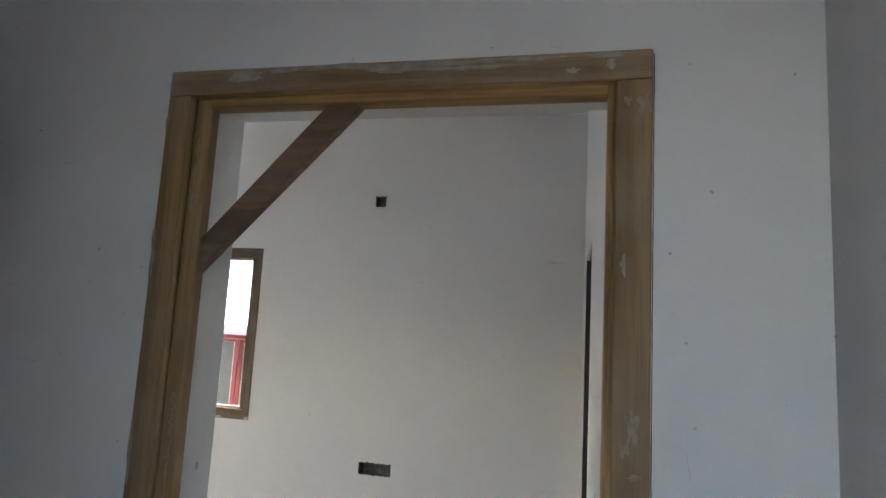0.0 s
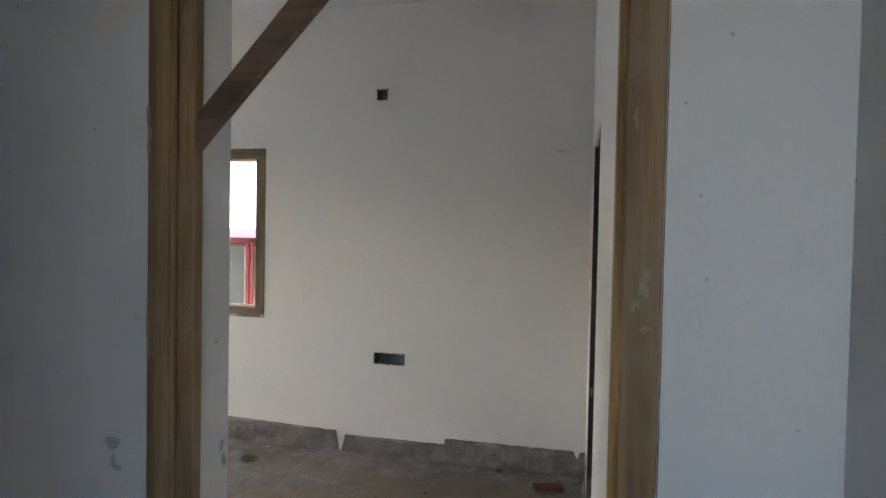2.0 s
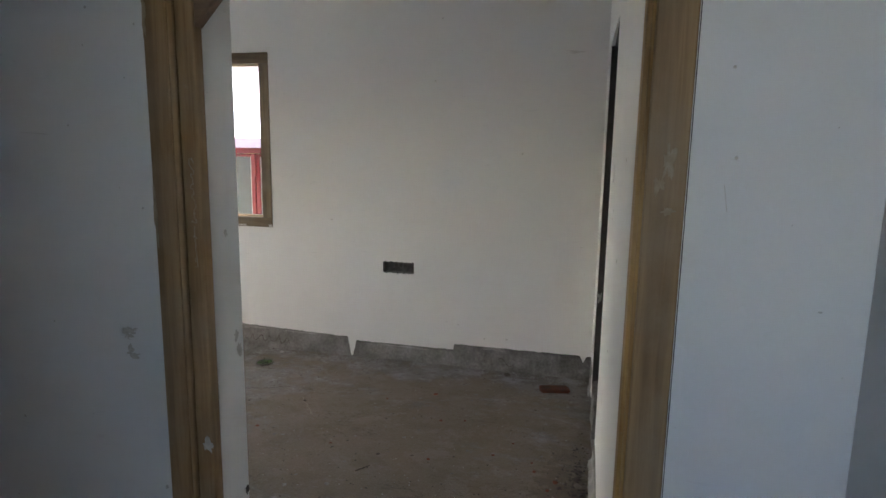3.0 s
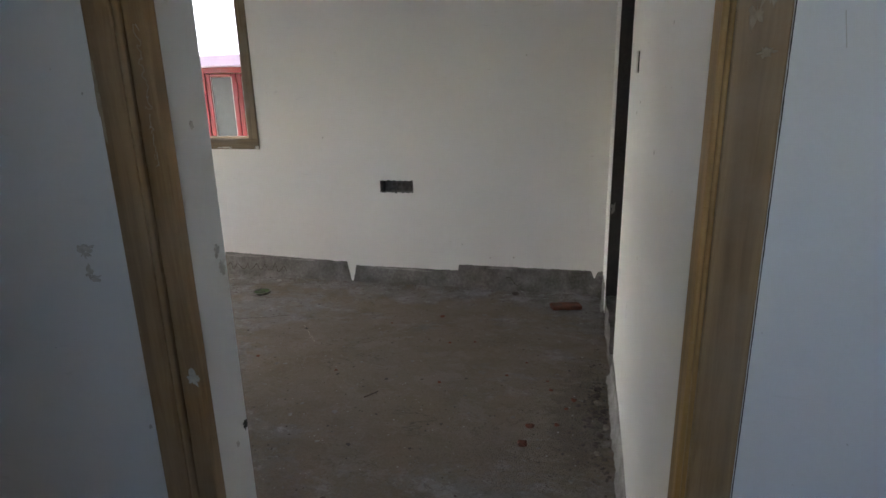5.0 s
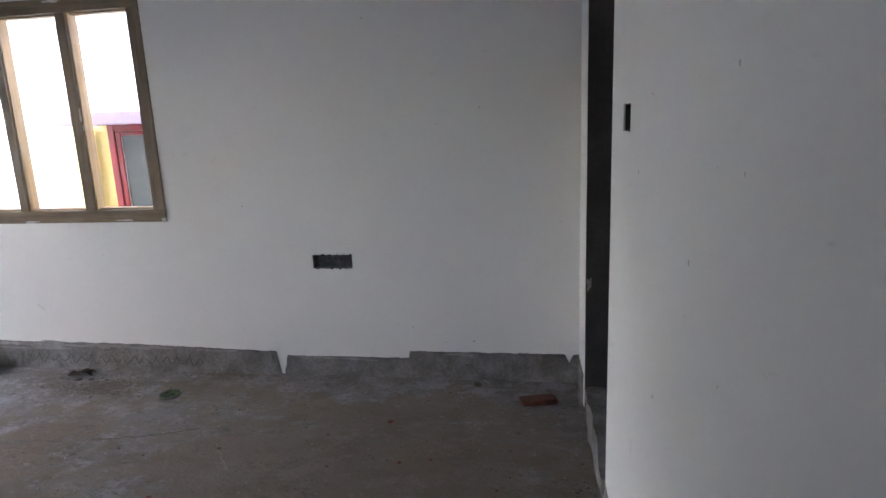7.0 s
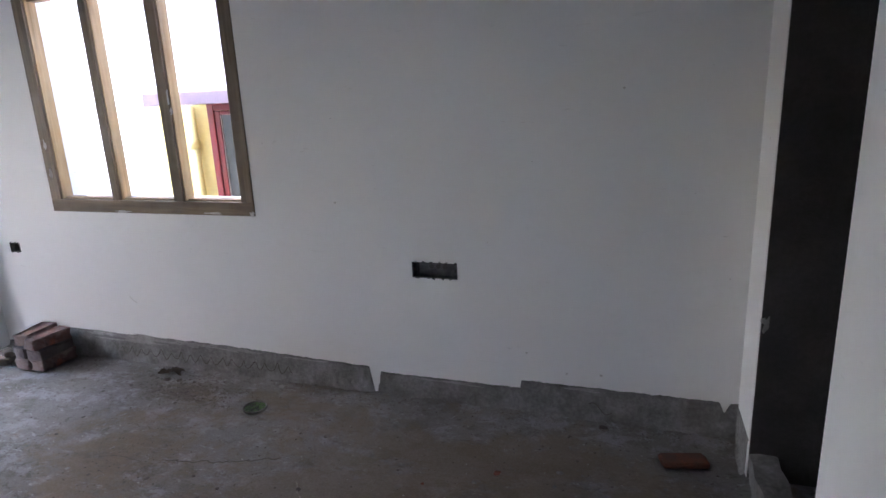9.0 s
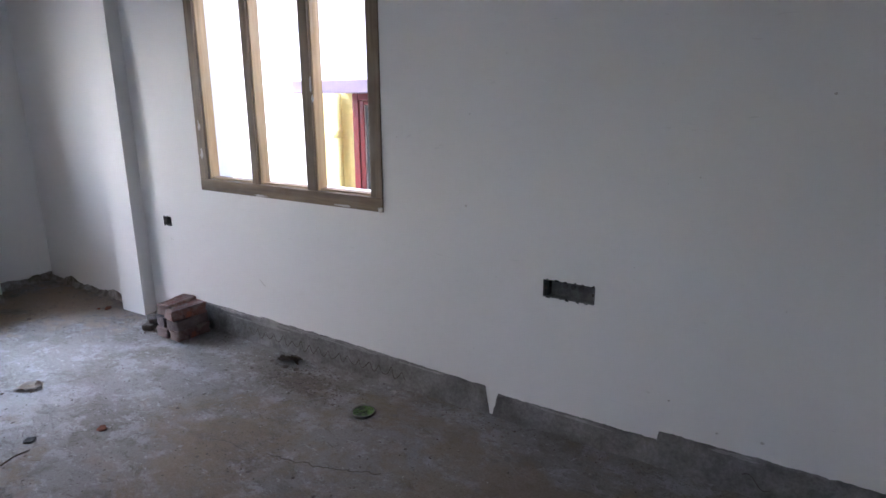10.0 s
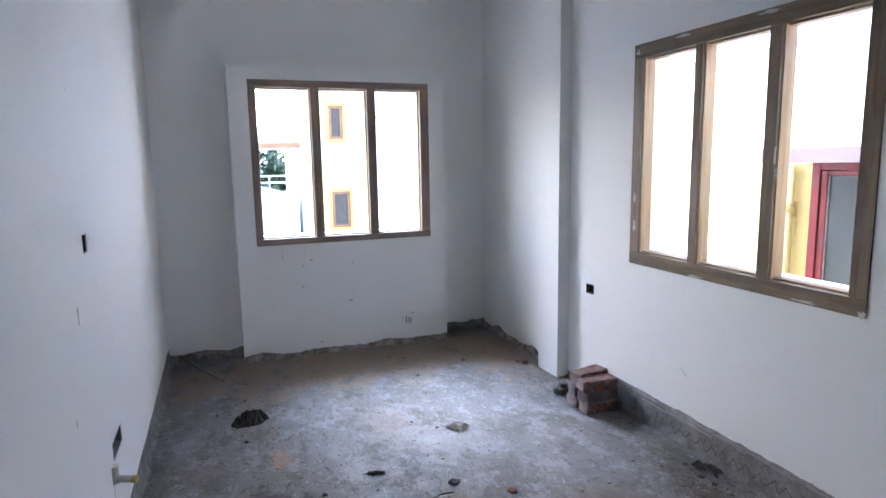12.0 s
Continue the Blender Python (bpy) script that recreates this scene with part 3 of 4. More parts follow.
band("baseboard_east", (0.072, SOUTH), (0.066, 2.80), (-1, 0), lambda s: 0.085 + 0.03 * noise.noise(Vector((s * 4, 5, 4))), "grey cement band along the wall foot", PALECEMENT, 0.010, seed=7)
band("baseboard_east_stub", (0.048, 3.590), (0.040, NORTH), (-1, 0), lambda s: 0.150 + 0.03 * s, "grey cement band along the wall foot", CEMENT, 0.005, seed=8, rough=0.002)

bm = bmesh.new()
box(bm, 0.052, 0.150, 2.812, 3.580, -0.03, 0.106)
bmesh.ops.subdivide_edges(bm, edges=list(bm.edges), cuts=9, use_grid_fill=True)
for v in bm.verts:
    v.co += Vector((0.012, 0.0, 0.014)) * noise.noise(v.co * 9) + Vector((0.004, 0.0, 0.005)) * noise.noise(v.co * 34)
tagged(part("trim_threshold", bm, CEMENT), "rough cement kerb across the bare doorway", "threshold", kind="structure")


# ---- wall boxes left open for wiring ----
def wall_box(name, x0, x1, z0, z1, depth, label, knock=0, BOXGREY=BOXGREY):
    """A metal back box sunk in the north wall: back, four sides, knockouts, and a dark block painted in as shade."""
    b = thing(name, ((x0 + x1) / 2, NORTH + depth, z0), label, "wall box")
    y0, y1 = NORTH + 0.004, NORTH + depth
    boxpart("back_plate", (x0, x1, y1 - 0.003, y1, z0, z1), BOXGREY, b)
    # dark block at the left end stands in for the shade inside
    boxpart("side", (x0 + 0.0035, x0 + 0.022, y0 + 0.010, y1 - 0.0035, z0 + 0.0035, z1 - 0.0035), HOLE, b)
    for nm, d in (("side", (x0, x0 + 0.003, y0, y1 - 0.003, z0, z1)), ("side", (x1 - 0.003, x1, y0, y1 - 0.003, z0, z1)),
                  ("side", (x0 + 0.003, x1 - 0.003, y0, y1 - 0.003, z0, z0 + 0.003)), ("side", (x0 + 0.003, x1 - 0.003, y0, y1 - 0.003, z1 - 0.003, z1))):
        boxpart(nm, d, BOXGREY, b)
    for i in range(knock):
        cx = x0 + (x1 - x0) * (0.38 + 0.15 * i)
        bm = bmesh.new()
        cyl(bm, (cx, y1 - 0.003, (z0 + z1) / 2 + 0.010), (cx, y1 - 0.008, (z0 + z1) / 2 + 0.010), 0.011, n=14)
        part("knockout", bm, BOXDARK, b)
    for cx in (x0 + 0.010, x1 - 0.010):
        boxpart("lug", (cx - 0.005, cx + 0.005, y0 + 0.004, y0 + 0.007, (z0 + z1) / 2 - 0.006, (z0 + z1) / 2 + 0.006), STEEL, b)
    return b


wall_box("socket_box", *SOCKET, 0.045, "empty grey metal socket box sunk in the wall", 3)
wall_box("port_box", *PORT, 0.045, "small dark empty wiring box in the wall", 1, HOLE)
wall_box("light_point_box", *POINT, 0.045, "small empty wiring box high on the wall", 1)

def open_box(name, axis, face, depth, u0, u1, z0, z1, label):
    """A back box sunk in a wall that faces along x or y."""
    a, b = sorted((face + 0.004 * (1 if depth > 0 else -1), face + depth))
    back = (b - 0.003, b) if depth > 0 else (a, a + 0.003)
    bm = bmesh.new()
    for uu, ww, zz in (((u0, u1), back, (z0, z1)), ((u0, u0 + 0.003), (a, b), (z0, z1)), ((u1 - 0.003, u1), (a, b), (z0, z1)),
                       ((u0 + 0.003, u1 - 0.003), (a, b), (z0, z0 + 0.003)), ((u0 + 0.003, u1 - 0.003), (a, b), (z1 - 0.003, z1))):
        box(bm, *(ww + uu if axis == "x" else uu + ww), *zz)
    # switch boxes are near-black all over, their inner shade painted in
    return tagged(part(name, bm, HOLE if name == "switch_box" else BOXGREY), label, "wall box")


open_box("switch_box", "x", 0.073, 0.045, 2.466, 2.597, 1.346, 1.420, "dark empty switch box sunk in the white wall")
open_box("switch_box", "y", SOUTH, -0.045, -3.099, -3.031, 1.213, 1.275, "small dark empty switch box in the white wall")
open_box("socket_box", "y", SOUTH, -0.045, -3.389, -3.174, 0.391, 0.465, "empty grey socket box low in the white wall")


# ---- bricks ----
def brick_mesh(lx, ly, lz, seed, frog=True):
    bm = bmesh.new()
    vs = box(bm, -lx / 2, lx / 2, -ly / 2, ly / 2, 0, lz)
    if frog:
        top = max(bm.faces, key=lambda f: f.calc_center_median().z)
        r = bmesh.ops.inset_region(bm, faces=[top], thickness=min(lx, ly) * 0.27)
        r = bmesh.ops.inset_region(bm, faces=[top], thickness=0.006, depth=-0.007)
    bmesh.ops.bevel(bm, geom=[e for e in bm.edges if e.calc_face_angle(0) > 0.8 and not (frog and all(v.co.z < lz - 0.004 and v.co.z > 0.01 for v in e.verts))], offset=0.005, segments=2, affect="EDGES")
    bmesh.ops.subdivide_edges(bm, edges=list(bm.edges), cuts=2, use_grid_fill=True)
    for v in bm.verts:
        v.co += noise.noise_vector(v.co * 75 + Vector((0, seed * 2.3, 0))) * 0.0016
        n = noise.noise_vector(v.co * 28 + Vector((seed * 3.1, 0, 0)))
        v.co += n * 0.0030
        c = noise.noise(v.co * 17 + Vector((seed * 1.7, 3, seed)))
        out = sum(abs(a) > 0.42 * s for a, s in ((v.co.x, lx), (v.co.y, ly), (v.co.z - lz / 2, lz)))
        if out >= 2 and c > 0.12:
            v.co -= Vector((v.co.x, v.co.y, v.co.z - lz / 2)).normalized() * 0.028 * (c - 0.12)
        if v.co.z < 0.001:
            v.co.z = 0.0
    return bm


def brick(x, y, z, turn, seed, label, size=(0.105, 0.225, 0.066), group="stacked bricks", mat=None, frog=True):
    ob = part("brick", brick_mesh(*size, seed, frog), mat or BRICK)
    ob.matrix_basis = pose(x, y, z, 0, 0, turn)
    return tagged(ob, label, "brick", group)


GZ = 0.012
STACK = "red-brown burnt brick in a small stack by the wall"
brick(-3.745, 3.690, GZ, 2, 1, STACK)
brick(-3.630, 3.694, GZ, -3, 2, STACK)
GREYB = "dusty grey brick in a small stack by the wall"
brick(-3.750, 3.694, GZ + 0.067, -4, 3, GREYB, mat=GREYBRICK)
brick(-3.636, 3.690, GZ + 0.067, 4, 4, GREYB, mat=GREYBRICK)
brick(-3.768, 3.716, GZ + 0.134, 9, 5, STACK)
brick(-3.630, 3.680, GZ + 0.134, -7, 6, STACK)
brick(-3.945, 3.635, 0.010, 35, 7, "broken dark brick piece lying by the stack", (0.07, 0.10, 0.040), "brick rubble", DARKDIRT, False)
brick(-3.955, 3.650, 0.050, 70, 8, "broken dark brick piece lying by the stack", (0.05, 0.09, 0.030), "brick rubble", DARKDIRT, False)
brick(-0.172, 3.608, 0.003, 105, 9, "orange brick piece lying flat on the concrete floor", (0.080, 0.178, 0.024), "brick rubble", CHIP, False)


# ---- small rubble ----
def lump(name, x, y, size, seed, mat, label, category, flat=0.5, group="", z=None):
    bm = bmesh.new()
    bmesh.ops.create_icosphere(bm, subdivisions=2, radius=size)
    for v in bm.verts:
        n = noise.noise(v.co * (1.1 / size) + Vector((seed * 5.3, seed, 0)))
        v.co *= 1 + 0.55 * n
        v.co.z *= flat
    low = min(v.co.z for v in bm.verts)
    for v in bm.verts:
        v.co.z = max(v.co.z - low * 0.6, 0)
    ob = part(name, bm, mat)
    ob.matrix_basis = pose(x, y, floor_height(x, y) - 0.001 if z is None else z, 0, 0, seed * 47 % 360)
    return tagged(ob, label, category, group)


for i, (x, y, s) in enumerate(((-0.267, 2.317, 0.017), (-0.162, 2.346, 0.011), (-0.284, 2.195, 0.020), (-0.866, 3.355, 0.014), (-3.038, 2.817, 0.020), (-1.13, 3.22, 0.007), (-0.62, 3.05, 0.008), (-1.22, 2.62, 0.008), (-0.20, 2.62, 0.010), (-0.10, 2.55, 0.012), (-0.748, 3.016, 0.009), (-0.702, 2.591, 0.009), (-1.678, 2.696, 0.009), (-0.41, 2.72, 0.008), (-0.33, 2.86, 0.007), (-5.09, 2.806, 0.022), (-5.02, 2.90, 0.014), (-4.556, 3.70, 0.022), (-4.61, 3.66, 0.013), (-0.13, 2.48, 0.009), (-0.22, 2.70, 0.007))):
    lump("brick_chip", x, y, s, i + 1, CHIP, "small orange brick chip on the concrete floor", "rubble", 0.5, "brick chips")
lump("stone", -0.49, 3.775, 0.022, 31, DARKDIRT, "small dark stone by the cement band", "stone")
lump("stone", -3.211, 2.598, 0.024, 32, BLACKRAG, "small dark stone on the concrete floor", "stone", 0.3)
for i in range(9):
    a = random.Random(i + 90)
    lump("mortar_lump", a.uniform(-0.02, 0.035), 2.18 + 0.06 * i, a.uniform(0.010, 0.019), 50 + i, DARKDIRT if i % 3 else CRUMB, "dark mortar crumb by the wall foot", "rubble", 0.6, "mortar crumbs")
for i in range(5):
    a = random.Random(i + 70)
    lump("mortar_lump", -2.95 + 0.075 * i + a.uniform(-0.02, 0.02), 3.735 - a.uniform(0, 0.05), a.uniform(0.010, 0.018), 40 + i, DARKDIRT, "dark mortar crumb by the wall foot", "rubble", 0.4, "mortar crumbs")
lump("mortar_lump", -2.124, 3.775, 0.017, 36, PALECEMENT, "pale mortar crumb by the wall foot", "rubble", 0.5)


def crumple(name, x, y, lx, ly, h, turn, seed, mat, label, category):
    """A heap of crumpled cloth: ridged folds over a low mound with a ragged rim."""
    bm = bmesh.new()
    rows, n, rings = [], 56, 16
    for k in range(1, rings + 1):
        u, row = k / rings, []
        for i in range(n):
            a = 6.28319 * i / n
            r = u * (1 + 0.30 * noise.noise(Vector((math.cos(a) * 1.7 + seed, math.sin(a) * 1.7, 0))) + 0.10 * noise.noise(Vector((math.cos(a) * 6, math.sin(a) * 6, seed))))
            px, py = lx * r * math.cos(a), ly * r * math.sin(a)
            fold = 1 - abs(noise.noise(Vector((px * 30, py * 30, seed)))) * 2.2
            fine = 1 - abs(noise.noise(Vector((px * 60, py * 60, seed + 4)))) * 2
            z = h * (1 - u ** 3) * max(0.05, 0.10 + 0.90 * fold) + 0.014 * fine * (1 - u ** 6)
            row.append(bm.verts.new((px, py, max(z, 0.0015))))
        rows.append(row)
    mid = bm.verts.new((0, 0, h * 0.6))
    for i in range(n):
        bm.faces.new((rows[0][i - 1], rows[0][i], mid))
        for p, q in zip(rows, rows[1:]):
            bm.faces.new((p[i - 1], q[i - 1], q[i], p[i]))
    bmesh.ops.recalc_face_normals(bm, faces=bm.faces)
    ob = part(name, bm, mat)
    ob.matrix_basis = pose(x, y, floor_height(x, y) - 0.001, 0, 0, turn)
    return tagged(ob, label, category)


crumple("rag", -4.30, 1.735, 0.085, 0.115, 0.058, 20, 3, BLACKRAG, "black crumpled rag on the concrete floor", "rag")


def sheet(name, x, y, w, l, turn, seed, mat, label, category, lift=0.035):
    """A torn sheet with ragged edges, buckled up off the floor."""
    bm = bmesh.new()
    n = 18
    g = []
    for i in range(n + 1):
        for j in range(n + 1):
            u, v = i / n * 2 - 1, j / n * 2 - 1
            edge = 1 + 0.20 * noise.noise(Vector((u * 3 + seed, v * 3, 1)))
            z = lift * max(0.02, 0.45 + 0.9 * noise.noise(Vector((u * 1.3 + seed, v * 1.3, 5))) + 0.45 * abs(noise.noise(Vector((u * 3.5, v * 3.5 + seed, 2)))) - 0.3 * u * u)
            g.append(bm.verts.new((u * w * edge, v * l * edge, 0.002 + z)))
    for i in range(n):
        for j in range(n):
            k = i * (n + 1) + j
            bm.faces.new((g[k], g[k + n + 1], g[k + n + 2], g[k + 1]))
    bmesh.ops.solidify(bm, geom=list(bm.faces), thickness=0.0016)
    ob = part(name, bm, mat)
    ob.matrix_basis = pose(x, y, floor_height(x, y) + 0.001, 0, 0, turn)
    return tagged(ob, label, category)


sheet("torn_card", -3.746, 2.827, 0.060, 0.046, 25, 5, CARD, "crumpled scrap of tan card on the floor", "card", 0.017)
sheet("dry_leaf", -3.426, 2.279, 0.042, 0.014, 70, 9, LEAFBROWN, "dry brown leaf scrap on the floor", "leaf", 0.007)
sheet("torn_card", -2.84, 3.765, 0.072, 0.026, 8, 12, LEAFBROWN, "dark torn scrap by the wall foot", "card", 0.030)


def stick(name, pts, r, mat, label, category):
    bm = bmesh.new()
    for a, b in zip(pts, pts[1:]):
        cyl(bm, a, b, r, n=8)
    return tagged(part(name, bm, mat, smooth=True), label, category)


stick("steel_rod", [(-5.555, 1.285, 0.075), (-5.32, 1.43, 0.022), (-5.01, 1.602, 0.010)], 0.0045, STEEL, "thin rusty steel rod leaning in the corner", "rod")
stick("twig", [(-3.094, 2.440, 0.010), (-3.118, 2.50, 0.011), (-3.112, 2.555, 0.012)], 0.0036, LEAFBROWN, "short dark twig on the concrete floor", "twig")

# floor pipe with a green cover
cap = thing("floor_pipe", (-2.134, 3.553, 0.0), "capped pipe end with a green cover in the floor", "pipe")
bm = bmesh.new()
ring = [(0.058, -0.01), (0.058, 0.010), (0.0545, 0.013), (0.051, 0.006)]
n = 28
vr = [[bm.verts.new((-2.134 + r * math.cos(6.2832 * i / n), 3.553 + r * math.sin(6.2832 * i / n), z)) for r, z in ring] for i in range(n)]
for i in range(n):
    for k in range(3):
        bm.faces.new((vr[i - 1][k], vr[i][k], vr[i][k + 1], vr[i - 1][k + 1]))
bmesh.ops.recalc_face_normals(bm, faces=bm.faces)
part("rim", bm, CEMENT, cap, "grey plastic rim")
bm = bmesh.new()
rr = [[bm.verts.new((-2.134 + r * math.cos(6.2832 * i / n), 3.553 + r * math.sin(6.2832 * i / n), 0.0075 + 0.004 * noise.noise(Vector((i * 0.7, r * 60, 0))))) for r in (0.0505, 0.035, 0.017)] for i in range(n)]
c = bm.verts.new((-2.134, 3.553, 0.010))
for i in range(n):
    for k in range(2):
        bm.faces.new((rr[i - 1][k], rr[i][k], rr[i][k + 1], rr[i - 1][k + 1]))
    bm.faces.new((rr[i - 1][2], rr[i][2], c))
bmesh.ops.recalc_face_normals(bm, faces=bm.faces)
part("cover", bm, GREENCAP, cap, "crinkled green cover")

# pipe stub in its chase on the south wall
pipe = thing("pipe_stub", (-3.13, SOUTH, 0.36), "cream plastic pipe stub sticking out of the wall", "pipe")
bm = bmesh.new()
cyl(bm, (-3.132, SOUTH + 0.004, 0.335), (-3.132, SOUTH + 0.004, 0.402), 0.017, n=18)
part("elbow", bm, PVC, pipe, smooth=False)
bm = bmesh.new()
cyl(bm, (-3.130, SOUTH + 0.010, 0.352), (-3.108, SOUTH + 0.066, 0.350), 0.0125, n=18)
part("tube", bm, PVC, pipe, smooth=False)
bm = bmesh.new()
cyl(bm, (-3.108, SOUTH + 0.066, 0.350), (-3.101, SOUTH + 0.083, 0.349), 0.0135, n=18)
part("tip", bm, YELLOWPVC, pipe, "yellow pipe end")
bm = bmesh.new()
rnd = random.Random(4)
n = 24
row = []
for i in range(n + 1):
    z = 0.10 + 0.235 * i / n
    c = -3.128 + 0.004 * noise.noise(Vector((z * 20, 3, 1)))
    w = 0.003 + 0.002 * noise.noise(Vector((z * 40, 8, 1)))
    row.append([bm.verts.new((c + s * w, SOUTH + 0.0015, z)) for s in (-1, 1)])
for a, b2 in zip(row, row[1:]):
    bm.faces.new((a[0], a[1], b2[1], b2[0]))
bmesh.ops.solidify(bm, geom=list(bm.faces), thickness=0.001)
tagged(part("trim_chase", bm, CEMENT), "thin cement-filled chase below the pipe stub", "trim", kind="structure")

# crumbs and grit
def grit(name, material, seed, spots, label, flat=1.0):
    """Loose crumbs: each spot is (count, x, y, spread x, spread y, smallest, largest); no spread means the whole floor."""
    rnd = random.Random(seed)
    verts, faces = [], []
    for count, cx, cy, sx, sy, lo, hi in spots:
        for _ in range(count):
            x = rnd.gauss(cx, sx) if sx else rnd.uniform(-5.3, 0.02)
            y = rnd.gauss(cy, sy) if sx else rnd.uniform(1.24, 3.80)
            if not (-5.35 < x < EAST - 0.01 and 1.22 < y < NORTH - 0.02):
                continue
            s = lo + (hi - lo) * rnd.random() ** 3
            z, a, b = floor_height(x, y), rnd.uniform(0, 6.28), len(verts)
            for k in range(5):
                r = s * rnd.uniform(0.6, 1.3)
                verts.append((x + r * math.cos(a + k * 1.2566), y + r * math.sin(a + k * 1.2566), z - 0.001))
            verts.append((x + s * rnd.uniform(-0.4, 0.4), y + s * rnd.uniform(-0.4, 0.4), z + flat * s * rnd.uniform(0.35, 0.9)))
            faces += [(b + k, b + (k + 1) % 5, b + 5) for k in range(5)]
    me = bpy.data.meshes.new(name)
    me.from_pydata(verts, [], faces)
    me.materials.append(material)
    return tagged(new(name, me), label, "grit", kind="stuff")


for i, (x, y, r) in enumerate(((-1.715, 2.44, 0.011), (-1.583, 3.059, 0.009), (-0.952, 2.58, 0.009), (-1.90, 2.98, 0.008), (-2.05, 3.02, 0.007), (-1.29, 3.34, 0.006), (-4.62, 2.88, 0.013), (-4.80, 3.30, 0.014), (-4.45, 1.55, 0.010), (-4.62, 1.72, 0.012))):
    lump("stone", x, y, r, 110 + i, DARKDIRT, "small dark stone on the concrete floor", "stone", 0.5, "small dark stones")
stick("twig", [(-0.995, 2.395, 0.008), (-0.970, 2.420, 0.011), (-0.950, 2.455, 0.009)], 0.0030, LEAFBROWN, "short dark twig on the concrete floor", "twig")
lump("stone", -3.325, 2.012, 0.012, 37, BLACKRAG, "small dark stone on the concrete floor", "stone", 0.4)
lump("stone", -4.017, 1.701, 0.013, 38, BLACKRAG, "small dark stone on the concrete floor", "stone", 0.4)
lump("stone", -3.792, 2.724, 0.013, 39, LEAFBROWN, "small dark stone on the concrete floor", "stone", 0.4)
lump("stone", -3.92, 2.614, 0.010, 40, BLACKRAG, "small dark stone on the concrete floor", "stone", 0.4)
grit("dark_grit", DARKDIRT, 11, ((3200, 0, 0, 0, 0, 0.0012, 0.0075), (900, -2.64, 3.64, 0.20, 0.07, 0.0012, 0.006), (500, -3.05, 1.98, 0.20, 0.15, 0.001, 0.005),
     (520, -0.01, 2.45, 0.040, 0.22, 0.002, 0.013), (260, -0.12, 2.35, 0.10, 0.30, 0.0015, 0.007), (300, -2.45, 3.05, 0.16, 0.12, 0.0015, 0.006), (160, -4.28, 1.76, 0.16, 0.12, 0.002, 0.009),
     (160, -3.93, 3.66, 0.07, 0.05, 0.002, 0.010), (400, -1.6, 3.78, 1.1, 0.025, 0.001, 0.006)), "dark loose grit and dirt on the floor")
grit("pale_grit", PALECEMENT, 12, ((2600, 0, 0, 0, 0, 0.001, 0.006), (350, -3.9, 2.6, 0.5, 0.4, 0.0015, 0.009), (250, -1.3, 2.2, 0.5, 0.4, 0.001, 0.006)), "pale mortar crumbs on the floor")

grit("mortar_flakes", CEMENT, 13, ((900, 0, 0, 0, 0, 0.004, 0.016), (500, -3.5, 2.4, 0.45, 0.35, 0.004, 0.018)), "flat pale mortar flakes on the floor", 0.28)
grit("dirt_flakes", DARKDIRT, 14, ((700, 0, 0, 0, 0, 0.003, 0.014), (300, -3.6, 2.2, 0.5, 0.40, 0.003, 0.014), (420, -2.62, 3.62, 0.17, 0.07, 0.003, 0.015), (160, -2.95, 2.0, 0.2, 0.15, 0.004, 0.018)), "flat dark dirt flakes on the floor", 0.3)

# ---- outside, north: the neighbouring house across a narrow gap ----
NY = 5.15
house = thing("neighbour_house", (-3.5, NY, -3.2), "white and yellow neighbouring house with a red casement", "house")
boxpart("wall", (-14, 6, NY, NY + 0.25, -3.2, 4.1), HOUSEWHITE, house)
boxpart("yellow_wall", (-3.965, 1.5, NY - 0.02, NY - 0.001, -3.2, 1.455), HOUSEYELLOW, house, label="yellow painted wall")
boxpart("ledge", (-3.555, 1.5, 4.60, NY - 0.001, 1.456, 1.540), LILAC, house, 0.006, "lilac concrete ledge")
boxpart("string_course", (-14, -3.556, NY - 0.02, NY - 0.001, 1.456, 1.470), HOUSEWHITE, house, 0.004)
boxpart("upper_slab", (-14, 6, NY - 0.10, NY - 0.001, 2.20, 2.30), HOUSEWHITE, house, 0.005)
boxpart("roof", (-14.1, 6.1, NY - 0.12, NY + 4, 4.1, 4.25), HOUSEWHITE, house)
bm = bmesh.new()
cyl(bm, (-3.602, NY - 0.060, -3.2), (-3.602, NY - 0.060, 1.455), 0.034, n=18)
dpipe = part("drain_pipe", bm, HOUSEYELLOW, house, "yellow painted drain pipe", True)
bm = bmesh.new()
cyl(bm, (-3.602, NY - 0.060, 1.13), (-3.602, NY - 0.060, 1.20), 0.039, n=18)
part("collar", bm, HOUSEYELLOW, dpipe, smooth=True)


